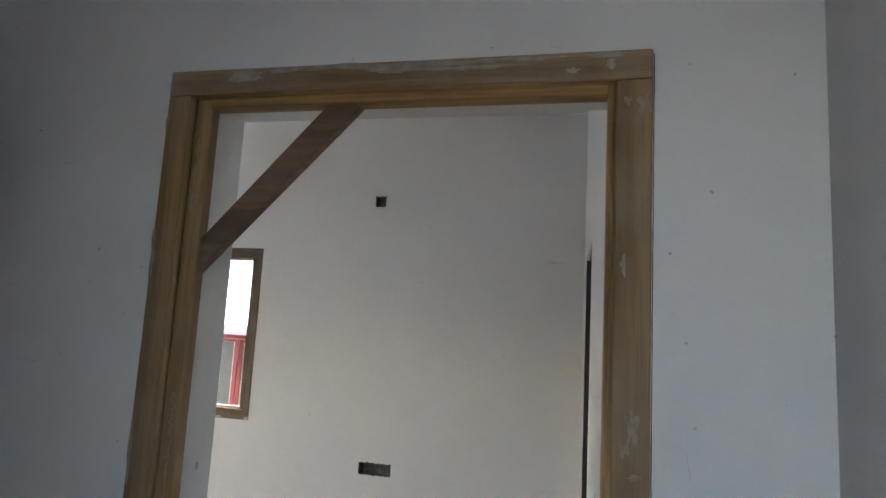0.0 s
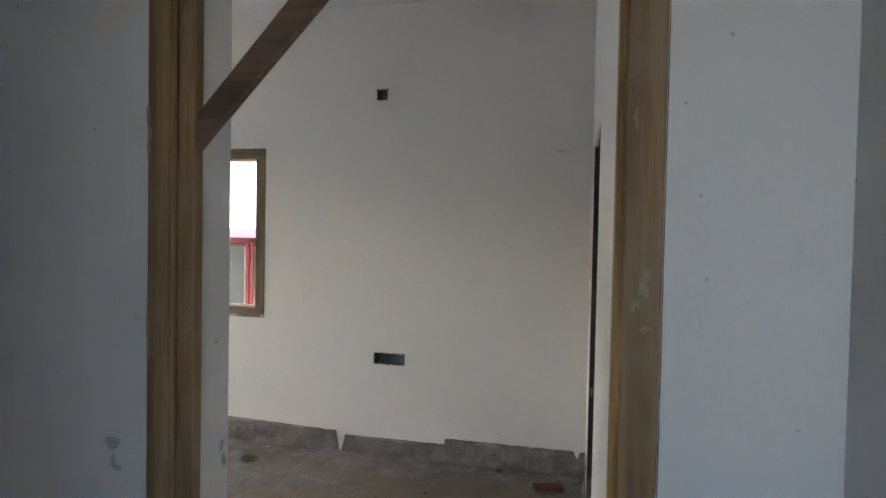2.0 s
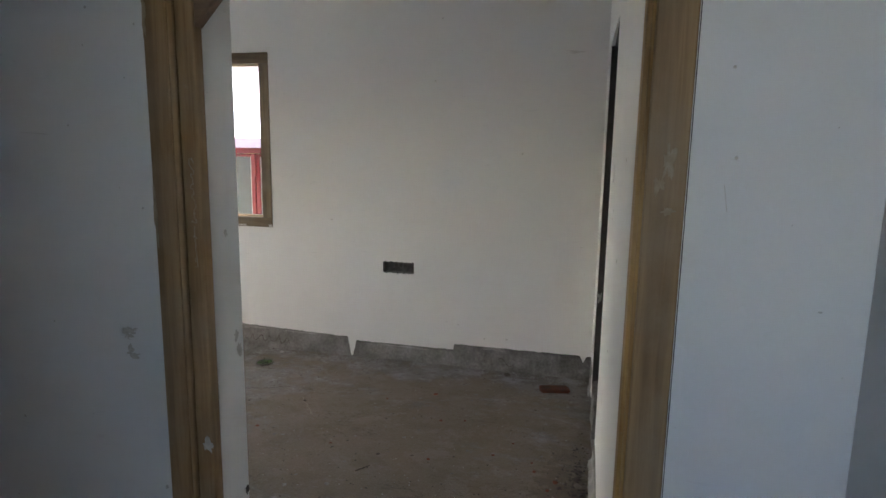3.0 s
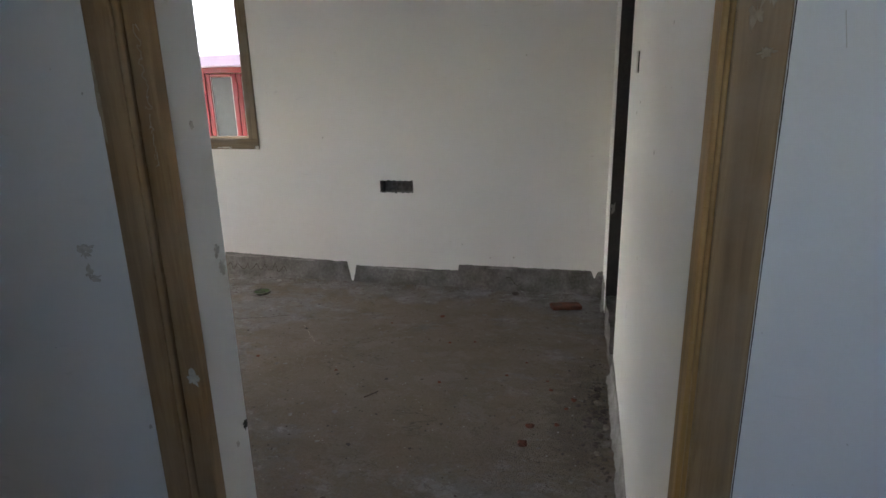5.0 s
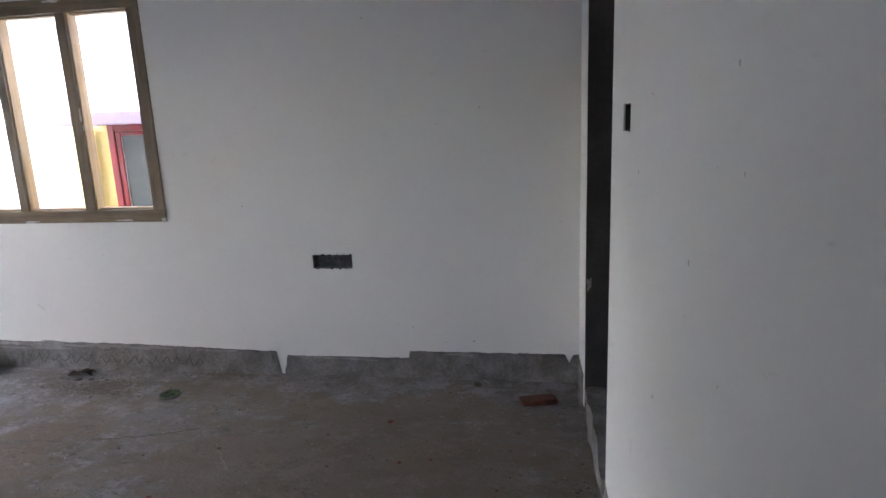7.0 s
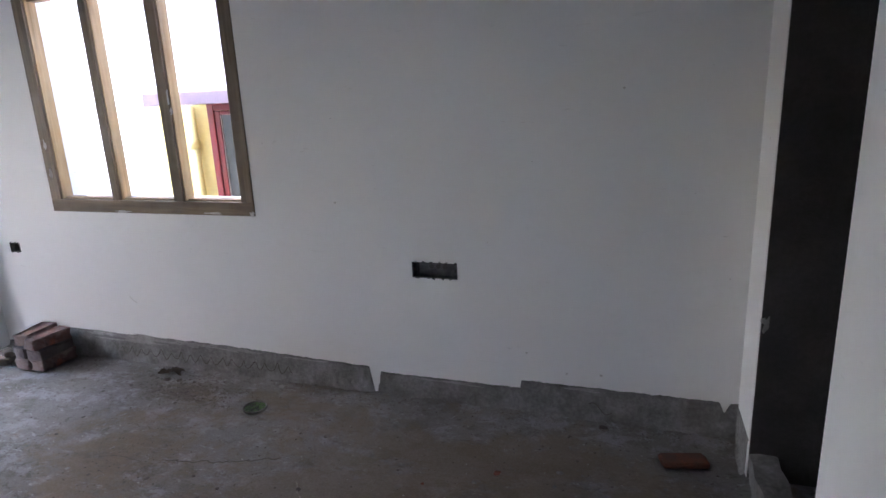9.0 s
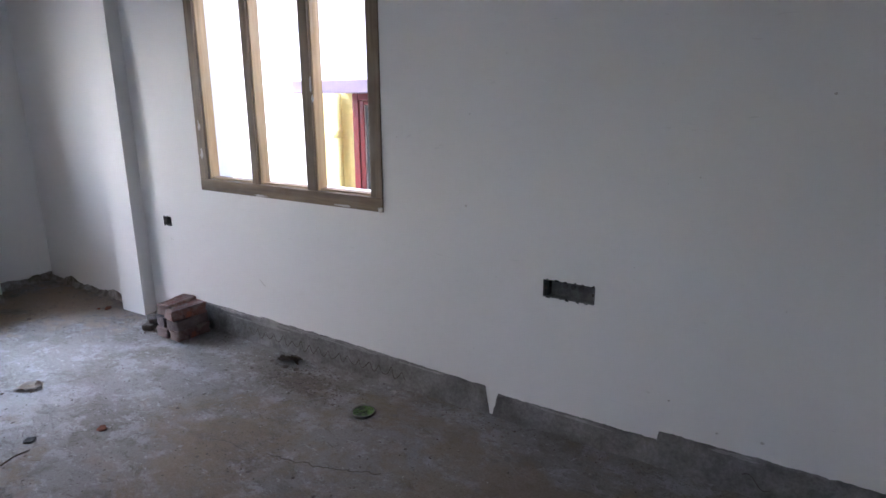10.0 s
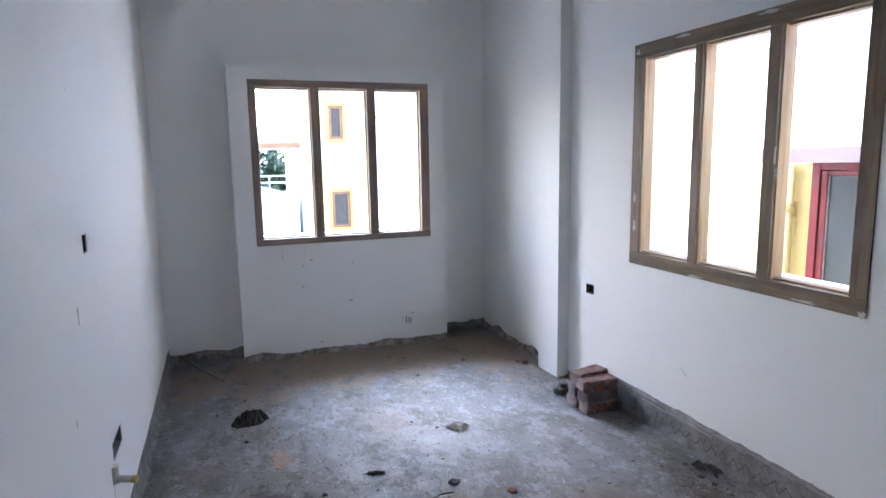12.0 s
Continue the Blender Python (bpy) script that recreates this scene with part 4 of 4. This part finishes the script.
def red_casement(x0, x1, z0, z1):
    yf = NY - 0.075
    f = boxpart("window_frame", (x0, x0 + 0.055, yf, NY - 0.021, z0, z1), REDPAINT, house, 0.004, "red painted casement window")
    boxpart("frame_side", (x1 - 0.055, x1, yf, NY - 0.021, z0, z1), REDPAINT, f, 0.004)
    boxpart("frame_head", (x0 + 0.0555, x1 - 0.0555, yf, NY - 0.021, z1 - 0.05, z1), REDPAINT, f, 0.004)
    boxpart("frame_sill", (x0 + 0.0555, x1 - 0.0555, yf, NY - 0.021, z0, z0 + 0.05), REDPAINT, f, 0.004)
    mid = (x0 + x1) / 2
    for a, b in ((x0 + 0.057, mid - 0.002), (mid + 0.002, x1 - 0.057)):
        c, d = z0 + 0.052, z1 - 0.052
        for dims in ((a, a + 0.045, c, d), (b - 0.045, b, c, d), (a + 0.0455, b - 0.0455, d - 0.03, d), (a + 0.0455, b - 0.0455, c, c + 0.06)):
            boxpart("leaf_rail", (dims[0], dims[1], yf + 0.008, NY - 0.03, dims[2], dims[3]), REDPAINT, f, 0.006)
        boxpart("putty_bead", (a + 0.0455, a + 0.053, yf + 0.014, NY - 0.036, c + 0.061, d - 0.031), PALECEMENT, f)
        boxpart("glass", (a + 0.0535, b - 0.0535, yf + 0.022, yf + 0.028, c + 0.061, d - 0.031), FROSTED, f, label="grey figured glass")
        boxpart("putty_bead", (b - 0.053, b - 0.0455, yf + 0.014, NY - 0.036, c + 0.061, d - 0.031), PALECEMENT, f)
    boxpart("latch", (mid - 0.012, mid + 0.012, yf - 0.004, yf + 0.008, z1 - 0.26, z1 - 0.13), REDPAINT, f, 0.003)


red_casement(-3.44, -2.72, 0.10, 1.455)

# ---- outside, west ----
bm = bmesh.new()
box(bm, -400, 400, -400, 400, -3.4, -3.2)
tagged(part("ground", bm, GROUND), "bare earth street and plots", "ground", kind="structure")

far = thing("yellow_house", (-22, 6, -3.2), "pale house with yellow trim and brown windows", "house")
FX = -22.0
boxpart("wall", (FX - 7, FX, 4.55, 15, -3.2, 5.2), HOUSEWHITE, far)
boxpart("yellow_wall", (FX + 0.001, FX + 0.25, 4.70, 6.07, -3.2, 4.6), HOUSEYELLOW, far, label="yellow stair bay")
boxpart("roof", (FX - 7.3, FX + 0.6, 4.3, 15.3, 5.2, 5.4), HOUSEWHITE, far)
boxpart("ledge", (FX + 0.001, FX + 0.5, 6.071, 15, 3.05, 3.2), HOUSEYELLOW, far)
boxpart("ledge", (FX + 0.001, FX + 0.5, 4.55, 15, 4.601, 4.75), HOUSEYELLOW, far)
for y0, y1, z0, z1, proud in ((5.30, 5.80, 2.25, 3.40, 0.25), (5.31, 5.96, -0.79, 0.48, 0.25), (7.55, 7.95, 0.9, 1.7, 0.0), (9.5, 10.6, 0.4, 1.7, 0.0)):
    w = boxpart("window", (FX + proud + 0.001, FX + proud + 0.03, y0 + 0.1, y1 - 0.1, z0 + 0.1, z1 - 0.1), DARKGLASS, far, label="dark glazed window in a brown frame")
    for d in ((y0, y0 + 0.10, z0, z1), (y1 - 0.10, y1, z0, z1), (y0 + 0.1001, y1 - 0.1001, z1 - 0.10, z1), (y0 + 0.1001, y1 - 0.1001, z0, z0 + 0.10)):
        boxpart("frame", (FX + proud + 0.001, FX + proud + 0.07, *d), OCHRE, w)
    for d in ((y0 - 0.07, y0 - 0.001, z0 - 0.07, z1 + 0.07), (y1 + 0.001, y1 + 0.07, z0 - 0.07, z1 + 0.07), (y0, y1, z1 + 0.001, z1 + 0.07), (y0, y1, z0 - 0.07, z0 - 0.001)):
        boxpart("surround", (FX + proud + 0.001, FX + proud + 0.10, *d), SURROUND, w)

porch = thing("porch_house", (-25, 0, -3.2), "white house with a railed open porch", "house")
PX = -23.5
boxpart("parapet", (PX - 0.2, PX, -9, 4.4, -3.2, 0.45), HOUSEWHITE, porch)
boxpart("porch_floor", (PX - 6, PX - 0.201, -9, 4.4, -3.2, -0.35), PALECEMENT, porch)
boxpart("roof", (PX - 6, PX + 0.3, -9.2, 4.5, 2.08, 2.6), HOUSEWHITE, porch)
boxpart("fascia", (PX + 0.301, PX + 0.34, -9.2, 4.5, 2.02, 2.20), BROWNPAINT, porch)
for y in (4.22, -0.5, -5):
    boxpart("post", (PX - 0.19, PX - 0.01, y, y + 0.16, 0.4505, 2.079), HOUSEWHITE, porch)
for z in (0.78, 1.02):
    bm = bmesh.new()
    cyl(bm, (PX - 0.1, -9, z), (PX - 0.1, 4.21, z), 0.03, n=8)
    part("rail", bm, WHITEMETAL, porch)
for y in (3.4, 2.2, 1.0):
    bm = bmesh.new()
    cyl(bm, (PX - 0.1, y, 0.451), (PX - 0.1, y, 1.05), 0.02, n=8)
    part("baluster", bm, WHITEMETAL, porch)

# a white car stands on the porch
car = thing("car", (PX - 2.4, 3.0, -0.35), "white hatchback car under the porch roof", "car")
bm = bmesh.new()
prof = [(-1.9, 0.25), (1.9, 0.25), (1.95, 0.7), (1.1, 0.92), (0.55, 1.42), (-0.9, 1.48), (-1.75, 1.0), (-1.95, 0.8)]
l = [bm.verts.new((PX - 3.2, 2.1 + a, -0.35 + b)) for a, b in prof]
r = [bm.verts.new((PX - 1.6, 2.1 + a, -0.35 + b)) for a, b in prof]
bm.faces.new(l)
bm.faces.new(r[::-1])
for k in range(8):
    bm.faces.new((l[k - 1], r[k - 1], r[k], l[k]))
bmesh.ops.recalc_face_normals(bm, faces=bm.faces)
bmesh.ops.bevel(bm, geom=list(bm.edges), offset=0.07, segments=3, affect="EDGES")
part("body", bm, CARWHITE, car, smooth=True)
boxpart("side_window", (PX - 1.599, PX - 1.585, 1.25, 2.55, 0.62, 0.98), DARKGLASS, car, 0.005)
for y in (0.95, 3.25):
    bm = bmesh.new()
    cyl(bm, (PX - 1.75, y, -0.05), (PX - 1.55, y, -0.05), 0.30, n=20)
    part("wheel", bm, RUBBER, car)


def tree(x, y, base, height, spread, seed):
    rnd = random.Random(seed)
    t = thing("tree", (x, y, base), "leafy green tree behind the porch", "tree", "trees behind the porch")
    bm = bmesh.new()
    cyl(bm, (x, y, base), (x, y, base + height * 0.55), 0.18, 0.10, 10)
    for i in range(7):
        a = rnd.uniform(0, 6.28)
        p = Vector((x, y, base + height * rnd.uniform(0.3, 0.55)))
        cyl(bm, p, p + Vector((math.cos(a) * spread * 0.7, math.sin(a) * spread * 0.7, height * rnd.uniform(0.1, 0.35))), 0.07, 0.02, 6)
    part("trunk", bm, BARK, t)
    vs, fs = [], []
    centres = [(rnd.gauss(0, 0.5) * spread, rnd.gauss(0, 0.5) * spread, height * rnd.uniform(0.35, 1.0)) for _ in range(34)]
    for cx, cy, cz in centres:
        for _ in range(120):
            p = Vector((x + cx + rnd.gauss(0, 0.28), y + cy + rnd.gauss(0, 0.28), base + cz + rnd.gauss(0, 0.24)))
            e = Euler((rnd.uniform(-1.2, 1.2), rnd.uniform(-1.2, 1.2), rnd.uniform(0, 6.28))).to_matrix()
            b = len(vs)
            s = rnd.uniform(0.12, 0.24)
            for q in ((-s, 0, 0), (0, -s * 0.6, 0.01), (s, 0, -0.02), (0, s * 0.6, 0.01)):
                vs.append(p + e @ Vector(q))
            fs.append((b, b + 1, b + 2, b + 3))
    me = bpy.data.meshes.new("crown")
    me.from_pydata([tuple(v) for v in vs], [], fs)
    me.materials.append(LEAFGREEN)
    cr = new("crown", me)
    cr.parent = t
    cr.matrix_parent_inverse = t.matrix_world.inverted()
    return t


for i, (x, y, s) in enumerate(((-33, 4.6, 1.7), (-32, 2.4, 1.8), (-33, 0.2, 1.7), (-34, -2.4, 1.9), (-34.5, 3.6, 2.0))):
    tree(x, y, -3.2, 4.7 + 0.1 * i, s, 20 + i)


# ---- smears, marks and cracks ----
def blotch(name, parent, material, centre, eu, ev, lu, lv, seed, label="", lift=0.0012, n=44, rough=0.5):
    """A thin irregular patch of half-size lu by lv lying on a surface spanned by eu and ev."""
    c, eu, ev = Vector(centre), Vector(eu).normalized(), Vector(ev).normalized()
    nv = eu.cross(ev)
    bm = bmesh.new()
    top, low = [], []
    for i in range(n):
        a = 6.28319 * i / n
        r = 1 + rough * 1.6 * noise.noise(Vector((math.cos(a) * 1.6 + seed * 7.7, math.sin(a) * 1.6, seed))) + rough * 0.7 * noise.noise(Vector((math.cos(a) * 6, math.sin(a) * 6, seed * 3)))
        p = c + eu * (lu * r * math.cos(a)) + ev * (lv * r * math.sin(a))
        top.append(bm.verts.new(p + nv * lift))
        low.append(bm.verts.new(p + eu * (0.002 * math.cos(a)) + ev * (0.002 * math.sin(a)) - nv * 0.0006))
    mid = bm.verts.new(c + nv * lift)
    for i in range(n):
        bm.faces.new((top[i - 1], top[i], mid))
        bm.faces.new((low[i - 1], low[i], top[i], top[i - 1]))
    return part(name, bm, material, parent, label)


def scrawl(name, parent, material, points, width, normal, label="", lift=0.0012):
    """A thin ribbon through points on a surface with that normal."""
    nv = Vector(normal)
    pts = [Vector(p) for p in points]
    bm = bmesh.new()
    rows = []
    for i, p in enumerate(pts):
        d = (pts[min(i + 1, len(pts) - 1)] - pts[max(i - 1, 0)]).normalized()
        s = nv.cross(d)
        w = width * (0.6 + 0.5 * abs(noise.noise(p * 60)))
        rows.append([bm.verts.new(p + nv * lift + s * w), bm.verts.new(p + nv * (lift + 0.0004)), bm.verts.new(p + nv * lift - s * w)])
    for a, c in zip(rows, rows[1:]):
        for k in range(2):
            bm.faces.new((a[k], a[k + 1], c[k + 1], c[k]))
    return part(name, bm, material, parent, label)


X, Y, Z = (1, 0, 0), (0, 1, 0), (0, 0, 1)
DOOR = bpy.data.objects["door_1"]
FRONT, yr_face = 1.038, 1.062
SMEAR = mottled("putty_smear", (0.455, 0.405, 0.345), (0.345, 0.290, 0.235), 45, 80, 0.85, 0.4, 0.12)
for i, (x, z, lu, lv) in enumerate(((-0.680, 2.112, 0.034, 0.011), (-0.585, 2.122, 0.040, 0.004), (-0.470, 2.123, 0.080, 0.004), (-0.360, 2.112, 0.050, 0.005), (-0.290, 2.119, 0.120, 0.006), (-0.120, 2.120, 0.090, 0.005), (-0.200, 2.108, 0.080, 0.003), (-0.004, 2.094, 0.010, 0.004), (0.066, 2.104, 0.008, 0.010), (0.060, 2.123, 0.040, 0.004))):
    blotch("putty_smear", DOOR, SMEAR, (x, FRONT, z), X, Z, lu, lv, i + 1, "dried putty smear")
SCUFF = mottled("dull_scuff", (0.37, 0.305, 0.225), (0.31, 0.235, 0.155), 60, 90, 0.8, 0.3, 0.15)
for i, (x, z, lu, lv) in enumerate(((0.126, 2.026, 0.009, 0.024), (0.096, 2.032, 0.006, 0.005), (0.109, 1.452, 0.007, 0.024), (0.098, 1.418, 0.006, 0.012), (0.114, 1.375, 0.008, 0.004), (0.092, 1.73, 0.003, 0.010), (-0.859, 1.73, 0.003, 0.040), (-0.859, 2.02, 0.003, 0.020), (-0.859, 1.34, 0.003, 0.05))):
    blotch("putty_smear", DOOR, SCUFF, (x, FRONT, z), (1, 0, 0.25 if x > 0 else 0), Z, lu, lv, i + 21, "dull putty scuff", 0.0007, 44, 0.9)
blotch("putty_smear", DOOR, CHALK, (-0.784, yr_face, 0.829), X, Z, 0.010, 0.014, 41, "white paint spot")
for z in (1.965, 1.905, 1.845):
    blotch("putty_smear", DOOR, SCUFF, (-0.796, yr_face, z), X, Z, 0.004, 0.016, int(z * 100), "dried putty smear")
rnd = random.Random(6)
for k in range(5):
    z0 = 1.445 - 0.045 * k
    pts = []
    for i in range(18):
        a = i * 0.55 + k
        pts.append((-0.788 + 0.011 * noise.noise(Vector((i * 0.33, k * 3.7, 0))), yr_face, z0 - 0.0026 * i + 0.014 * noise.noise(Vector((i * 0.4, k * 5.1, 9)))))
    scrawl("chalk_mark", DOOR, SMEAR, pts, 0.0009, (0, -1, 0), "faint chalk scribble", 0.0008)
# nail heads and a torn gap beside the jamb
gap = [(0.1413 + 0.0006 * noise.noise(Vector((0, 0, i * 0.9))), 1.0455, 0.02 + 2.10 * i / 120) for i in range(121)]
scrawl("joint_gap", DOOR, HOLE, gap, 0.0010, (0, -1, 0), "dark open joint beside the jamb", 0.0035)

HALLN = bpy.data.objects["wall_hall_north"]
PIER = HALLN
SOUTHW = bpy.data.objects["wall_south"]
NORTHW = bpy.data.objects["wall_north"]
EASTW = bpy.data.objects["wall_east"]
BAYW = bpy.data.objects["wall_bay"]
REVEAL = bpy.data.objects["wall_reveal"]
for i, (x, z, lu, lv) in enumerate(((-0.957, 1.068, 0.008, 0.010), (-0.945, 1.078, 0.010, 0.0035), (-0.953, 1.030, 0.007, 0.009), (-0.941, 1.022, 0.012, 0.0035))):
    blotch("smudge", HALLN, SMUDGE, (x, HALL - 0.002, z), X, Z, lu, lv, i + 181, "grey finger smudge", 0.0006, 44, 0.9)
for i, (x, z, s) in enumerate(((0.170, 1.755, 0.002), (0.197, 1.602, 0.002), (0.211, 1.463, 0.002))):
    blotch("speck", PIER, SMUDGE, (x, HALL - 0.002, z), X, Z, s * 0.6, s * 0.7, i + 51)
scrawl("smudge", PIER, SMUDGE, [(0.197 + 0.001 * i, HALL - 0.002, 1.42 - 0.006 * i) for i in range(8)], 0.0007, (0, -1, 0))
for i, (y, z, s) in enumerate(((1.185, 1.040, 0.006), (1.194, 1.005, 0.008), (1.17, 0.62, 0.004), (1.16, 1.28, 0.004))):
    blotch("muddy_spot", REVEAL, SMUDGE, (-0.784, y, z), Y, Z, s, s * 1.8, i + 61, "muddy spot")
blotch("chip", REVEAL, HOLE, (-0.784, 1.203, 0.646), Y, Z, 0.006, 0.009, 66, "dark chip in the plaster edge")
scrawl("scratch", NORTHW, SMUDGE, [(-3.125 + 0.006 * i, NORTH, 0.415 - 0.0042 * i + 0.003 * math.sin(i)) for i in range(9)], 0.003, (0, -1, 0), "small dark scratch")
scrawl("scratch", NORTHW, SMUDGE, [(-3.94 + 0.006 * i, NORTH, 0.560 - 0.001 * i) for i in range(7)], 0.0015, (0, -1, 0))
for i, (x, z, s) in enumerate(((-0.511, 0.231, 0.004), (-0.66, 0.222, 0.0025), (-0.84, 0.305, 0.002), (-1.02, 1.9, 0.003), (-1.75, 0.98, 0.003), (-0.45, 1.45, 0.0025), (-0.98, 2.28, 0.003))):
    blotch("speck", NORTHW, SMUDGE, (x, NORTH, z), X, Z, s * 1.4, s, i + 71)
for i, (y, z, s) in enumerate(((2.578, 0.416, 0.010), (2.284, 0.761, 0.007), (3.063, 0.215, 0.010), (2.211, 0.556, 0.006), (3.09, 0.26, 0.008), (2.60, 0.72, 0.005), (2.07, 0.80, 0.004), (3.00, 0.23, 0.006))):
    blotch("speck", BAYW, SMUDGE, (BAY, y, z), Y, Z, s * 1.2, s, i + 81)
for y in (2.07, 2.235):
    scrawl("drip", BAYW, SMUDGE, [(BAY, y + 0.002 * math.sin(i), 0.86 - 0.012 * i) for i in range(9)], 0.0012, (1, 0, 0))
for i, (y, z, s) in enumerate(((2.429, 1.212, 0.003), (2.312, 1.254, 0.003), (1.796, 1.157, 0.004), (1.60, 1.45, 0.003), (2.05, 0.80, 0.003))):
    blotch("speck", EASTW, SMUDGE, (0.072, y, z), (0, -1, 0), Z, s * 0.6, s * 0.9, i + 91)
scrawl("scratch", EASTW, SMUDGE, [(0.072, 2.30 + 0.001 * i, 0.56 - 0.010 * i) for i in range(8)], 0.0010, (-1, 0, 0))
for i, (x, z, s) in enumerate(((-2.86, 1.04, 0.012), (-2.70, 0.75, 0.004))):
    blotch("stain", SOUTHW, SMUDGE, (x, SOUTH, z), (-1, 0, 0), Z, s * 0.5, s * 2.2, i + 101, "faint brown stain")

# putty left on the window frame
WIN1 = bpy.data.objects["window_1"]
for i, (x, z, lu, lv) in enumerate(((-3.530, 1.275, 0.008, 0.022), (-3.528, 1.120, 0.009, 0.024), (-2.216, 0.915, 0.014, 0.012), (-2.632, 1.50, 0.005, 0.035), (-2.622, 1.43, 0.007, 0.014), (-3.53, 2.06, 0.010, 0.012), (-3.20, 2.085, 0.040, 0.006), (-2.70, 2.088, 0.050, 0.006), (-3.05, 0.912, 0.045, 0.004), (-2.45, 0.914, 0.05, 0.004))):
    blotch("putty_smear", WIN1, CHALK, (x, NORTH - 0.006, z), X, Z, lu, lv, i + 111, "white putty smear")

# broken plaster round the wall boxes
rnd = random.Random(15)
for x0, x1, z0, z1, n in ((*SOCKET, 11), (*PORT, 5), (*POINT, 5)):
    for i in range(n):
        u = (i + rnd.random()) / n
        x, z = x0 + (x1 - x0) * u, (z0 if i % 2 else z1)
        blotch("chip", NORTHW, HOLE if i % 3 else BOXGREY, (x, NORTH, z), X, Z, rnd.uniform(0.004, 0.010), rnd.uniform(0.0015, 0.0035), i + 151, "dark chip in the plaster edge", 0.0008, 24, 0.8)

# crack and scratches in the screed
FL = bpy.data.objects["floor"]
def on_floor(pts):
    return [(x, y, floor_height(x, y) + 0.0015) for x, y in pts]
crack = [(-2.26 + 0.49 * i / 40, 3.075 + 0.145 * i / 40 + 0.022 * noise.noise(Vector((i * 0.30, 4, 2))) + 0.009 * noise.noise(Vector((i * 1.1, 1, 7))) - 0.02 * math.sin(i * 0.08)) for i in range(41)]
scrawl("crack", FL, DARKDIRT, on_floor(crack), 0.0046, Z, "dark crack in the screed")
scrawl("crack", FL, DARKDIRT, on_floor([(-2.55 + 0.20 * i / 16, 3.02 + 0.05 * math.sin(i * 0.3) * 0.3 + 0.04 * i / 16) for i in range(17)]), 0.0022, Z, "dark crack in the screed")
scrawl("crack", FL, DARKDIRT, on_floor([(-2.62 + 0.13 * i / 12, 3.27 + 0.01 * math.sin(i)) for i in range(13)]), 0.0018, Z)
scrawl("scratch", FL, SMEAR, on_floor([(-1.62 + 0.16 * i / 14, 3.10 - 0.20 * i / 14 + 0.006 * math.sin(i * 1.3)) for i in range(15)]), 0.0014, Z, "pale scratch in the screed")

# wavy trowel scores in the cement band
BN = bpy.data.objects["baseboard_north"]
wave, phase = [], 0.0
for i in range(420):
    x = -3.25 + 1.17 * i / 419
    phase += 0.25 + 0.16 * noise.noise(Vector((i * 0.05, 2, 1)))
    amp = 0.022 + 0.018 * noise.noise(Vector((i * 0.04, 5, 1)))
    wave.append((x + 0.006 * math.sin(phase + 0.8), NORTH - 0.0120, 0.082 + 0.012 * noise.noise(Vector((x * 7, 1, 1))) + amp * math.sin(phase)))
for k in range(0, 420, 60):
    scrawl("score", BN, DARKDIRT, wave[k:k + 61], 0.0032, (0, -1, 0), "dark wavy score in the cement", 0.0022)
for i, (x, z, lu, lv) in enumerate(((-3.30, 0.166, 0.16, 0.010), (-3.02, 0.166, 0.16, 0.013), (-2.72, 0.164, 0.15, 0.011), (-2.45, 0.158, 0.10, 0.008), (-3.15, 0.140, 0.20, 0.008), (-1.95, 0.148, 0.10, 0.004), (-1.25, 0.117, 0.12, 0.004), (-0.60, 0.156, 0.06, 0.004))):
    blotch("pale_smear", BN, PALECEMENT, (x, NORTH - 0.0075, z), (1, 0, -0.02), Z, lu, lv, i + 131, "pale putty smear on the cement", rough=1.1)
scrawl("score", BN, DARKDIRT, [(-0.56 + 0.10 * i / 20, NORTH - 0.0135, 0.095 + 0.016 * math.sin(i * 0.33) - 0.0018 * i) for i in range(21)], 0.0022, (0, -1, 0), "dark wavy score in the cement", 0.003)

# marks round the bare doorway
TRIM = bpy.data.objects["trim_doorway"]
WASHN = bpy.data.objects["wall_washroom_north"]
blotch("cement_patch", TRIM, PALECEMENT, (0.064, 3.5805, 0.625), X, Z, 0.011, 0.022, 201, "pale cement patch", 0.0008, 30, 0.7)
for i, (x, z, n) in enumerate(((0.40, 1.34, 22), (0.36, 1.08, 16), (0.37, 1.05, 14), (0.33, 0.68, 20), (0.42, 1.62, 12))):
    scrawl("crack", WASHN, HOLE, [(x + 0.008 * k, 3.90, z + 0.004 * noise.noise(Vector((k * 0.5, i * 3, 1)))) for k in range(n)], 0.0022, (0, -1, 0), "thin dark trowel line")

# dark scratches low on the window bay
for y, z, n in ((3.030, 0.235, 9), (3.052, 0.222, 7), (3.068, 0.205, 5)):
    scrawl("scratch", BAYW, HOLE, [(BAY, y + 0.003 * math.sin(k * 1.1), z - 0.007 * k) for k in range(n)], 0.0042, X, "dark scratch in the plaster")
for i, (y, z, s) in enumerate(((2.334, 0.103, 0.009), (2.571, 0.412, 0.008), (2.22, 0.72, 0.006))):
    blotch("chip", BAYW, SMUDGE, (BAY, y, z), Y, Z, s * 1.3, s * 0.8, i + 211)
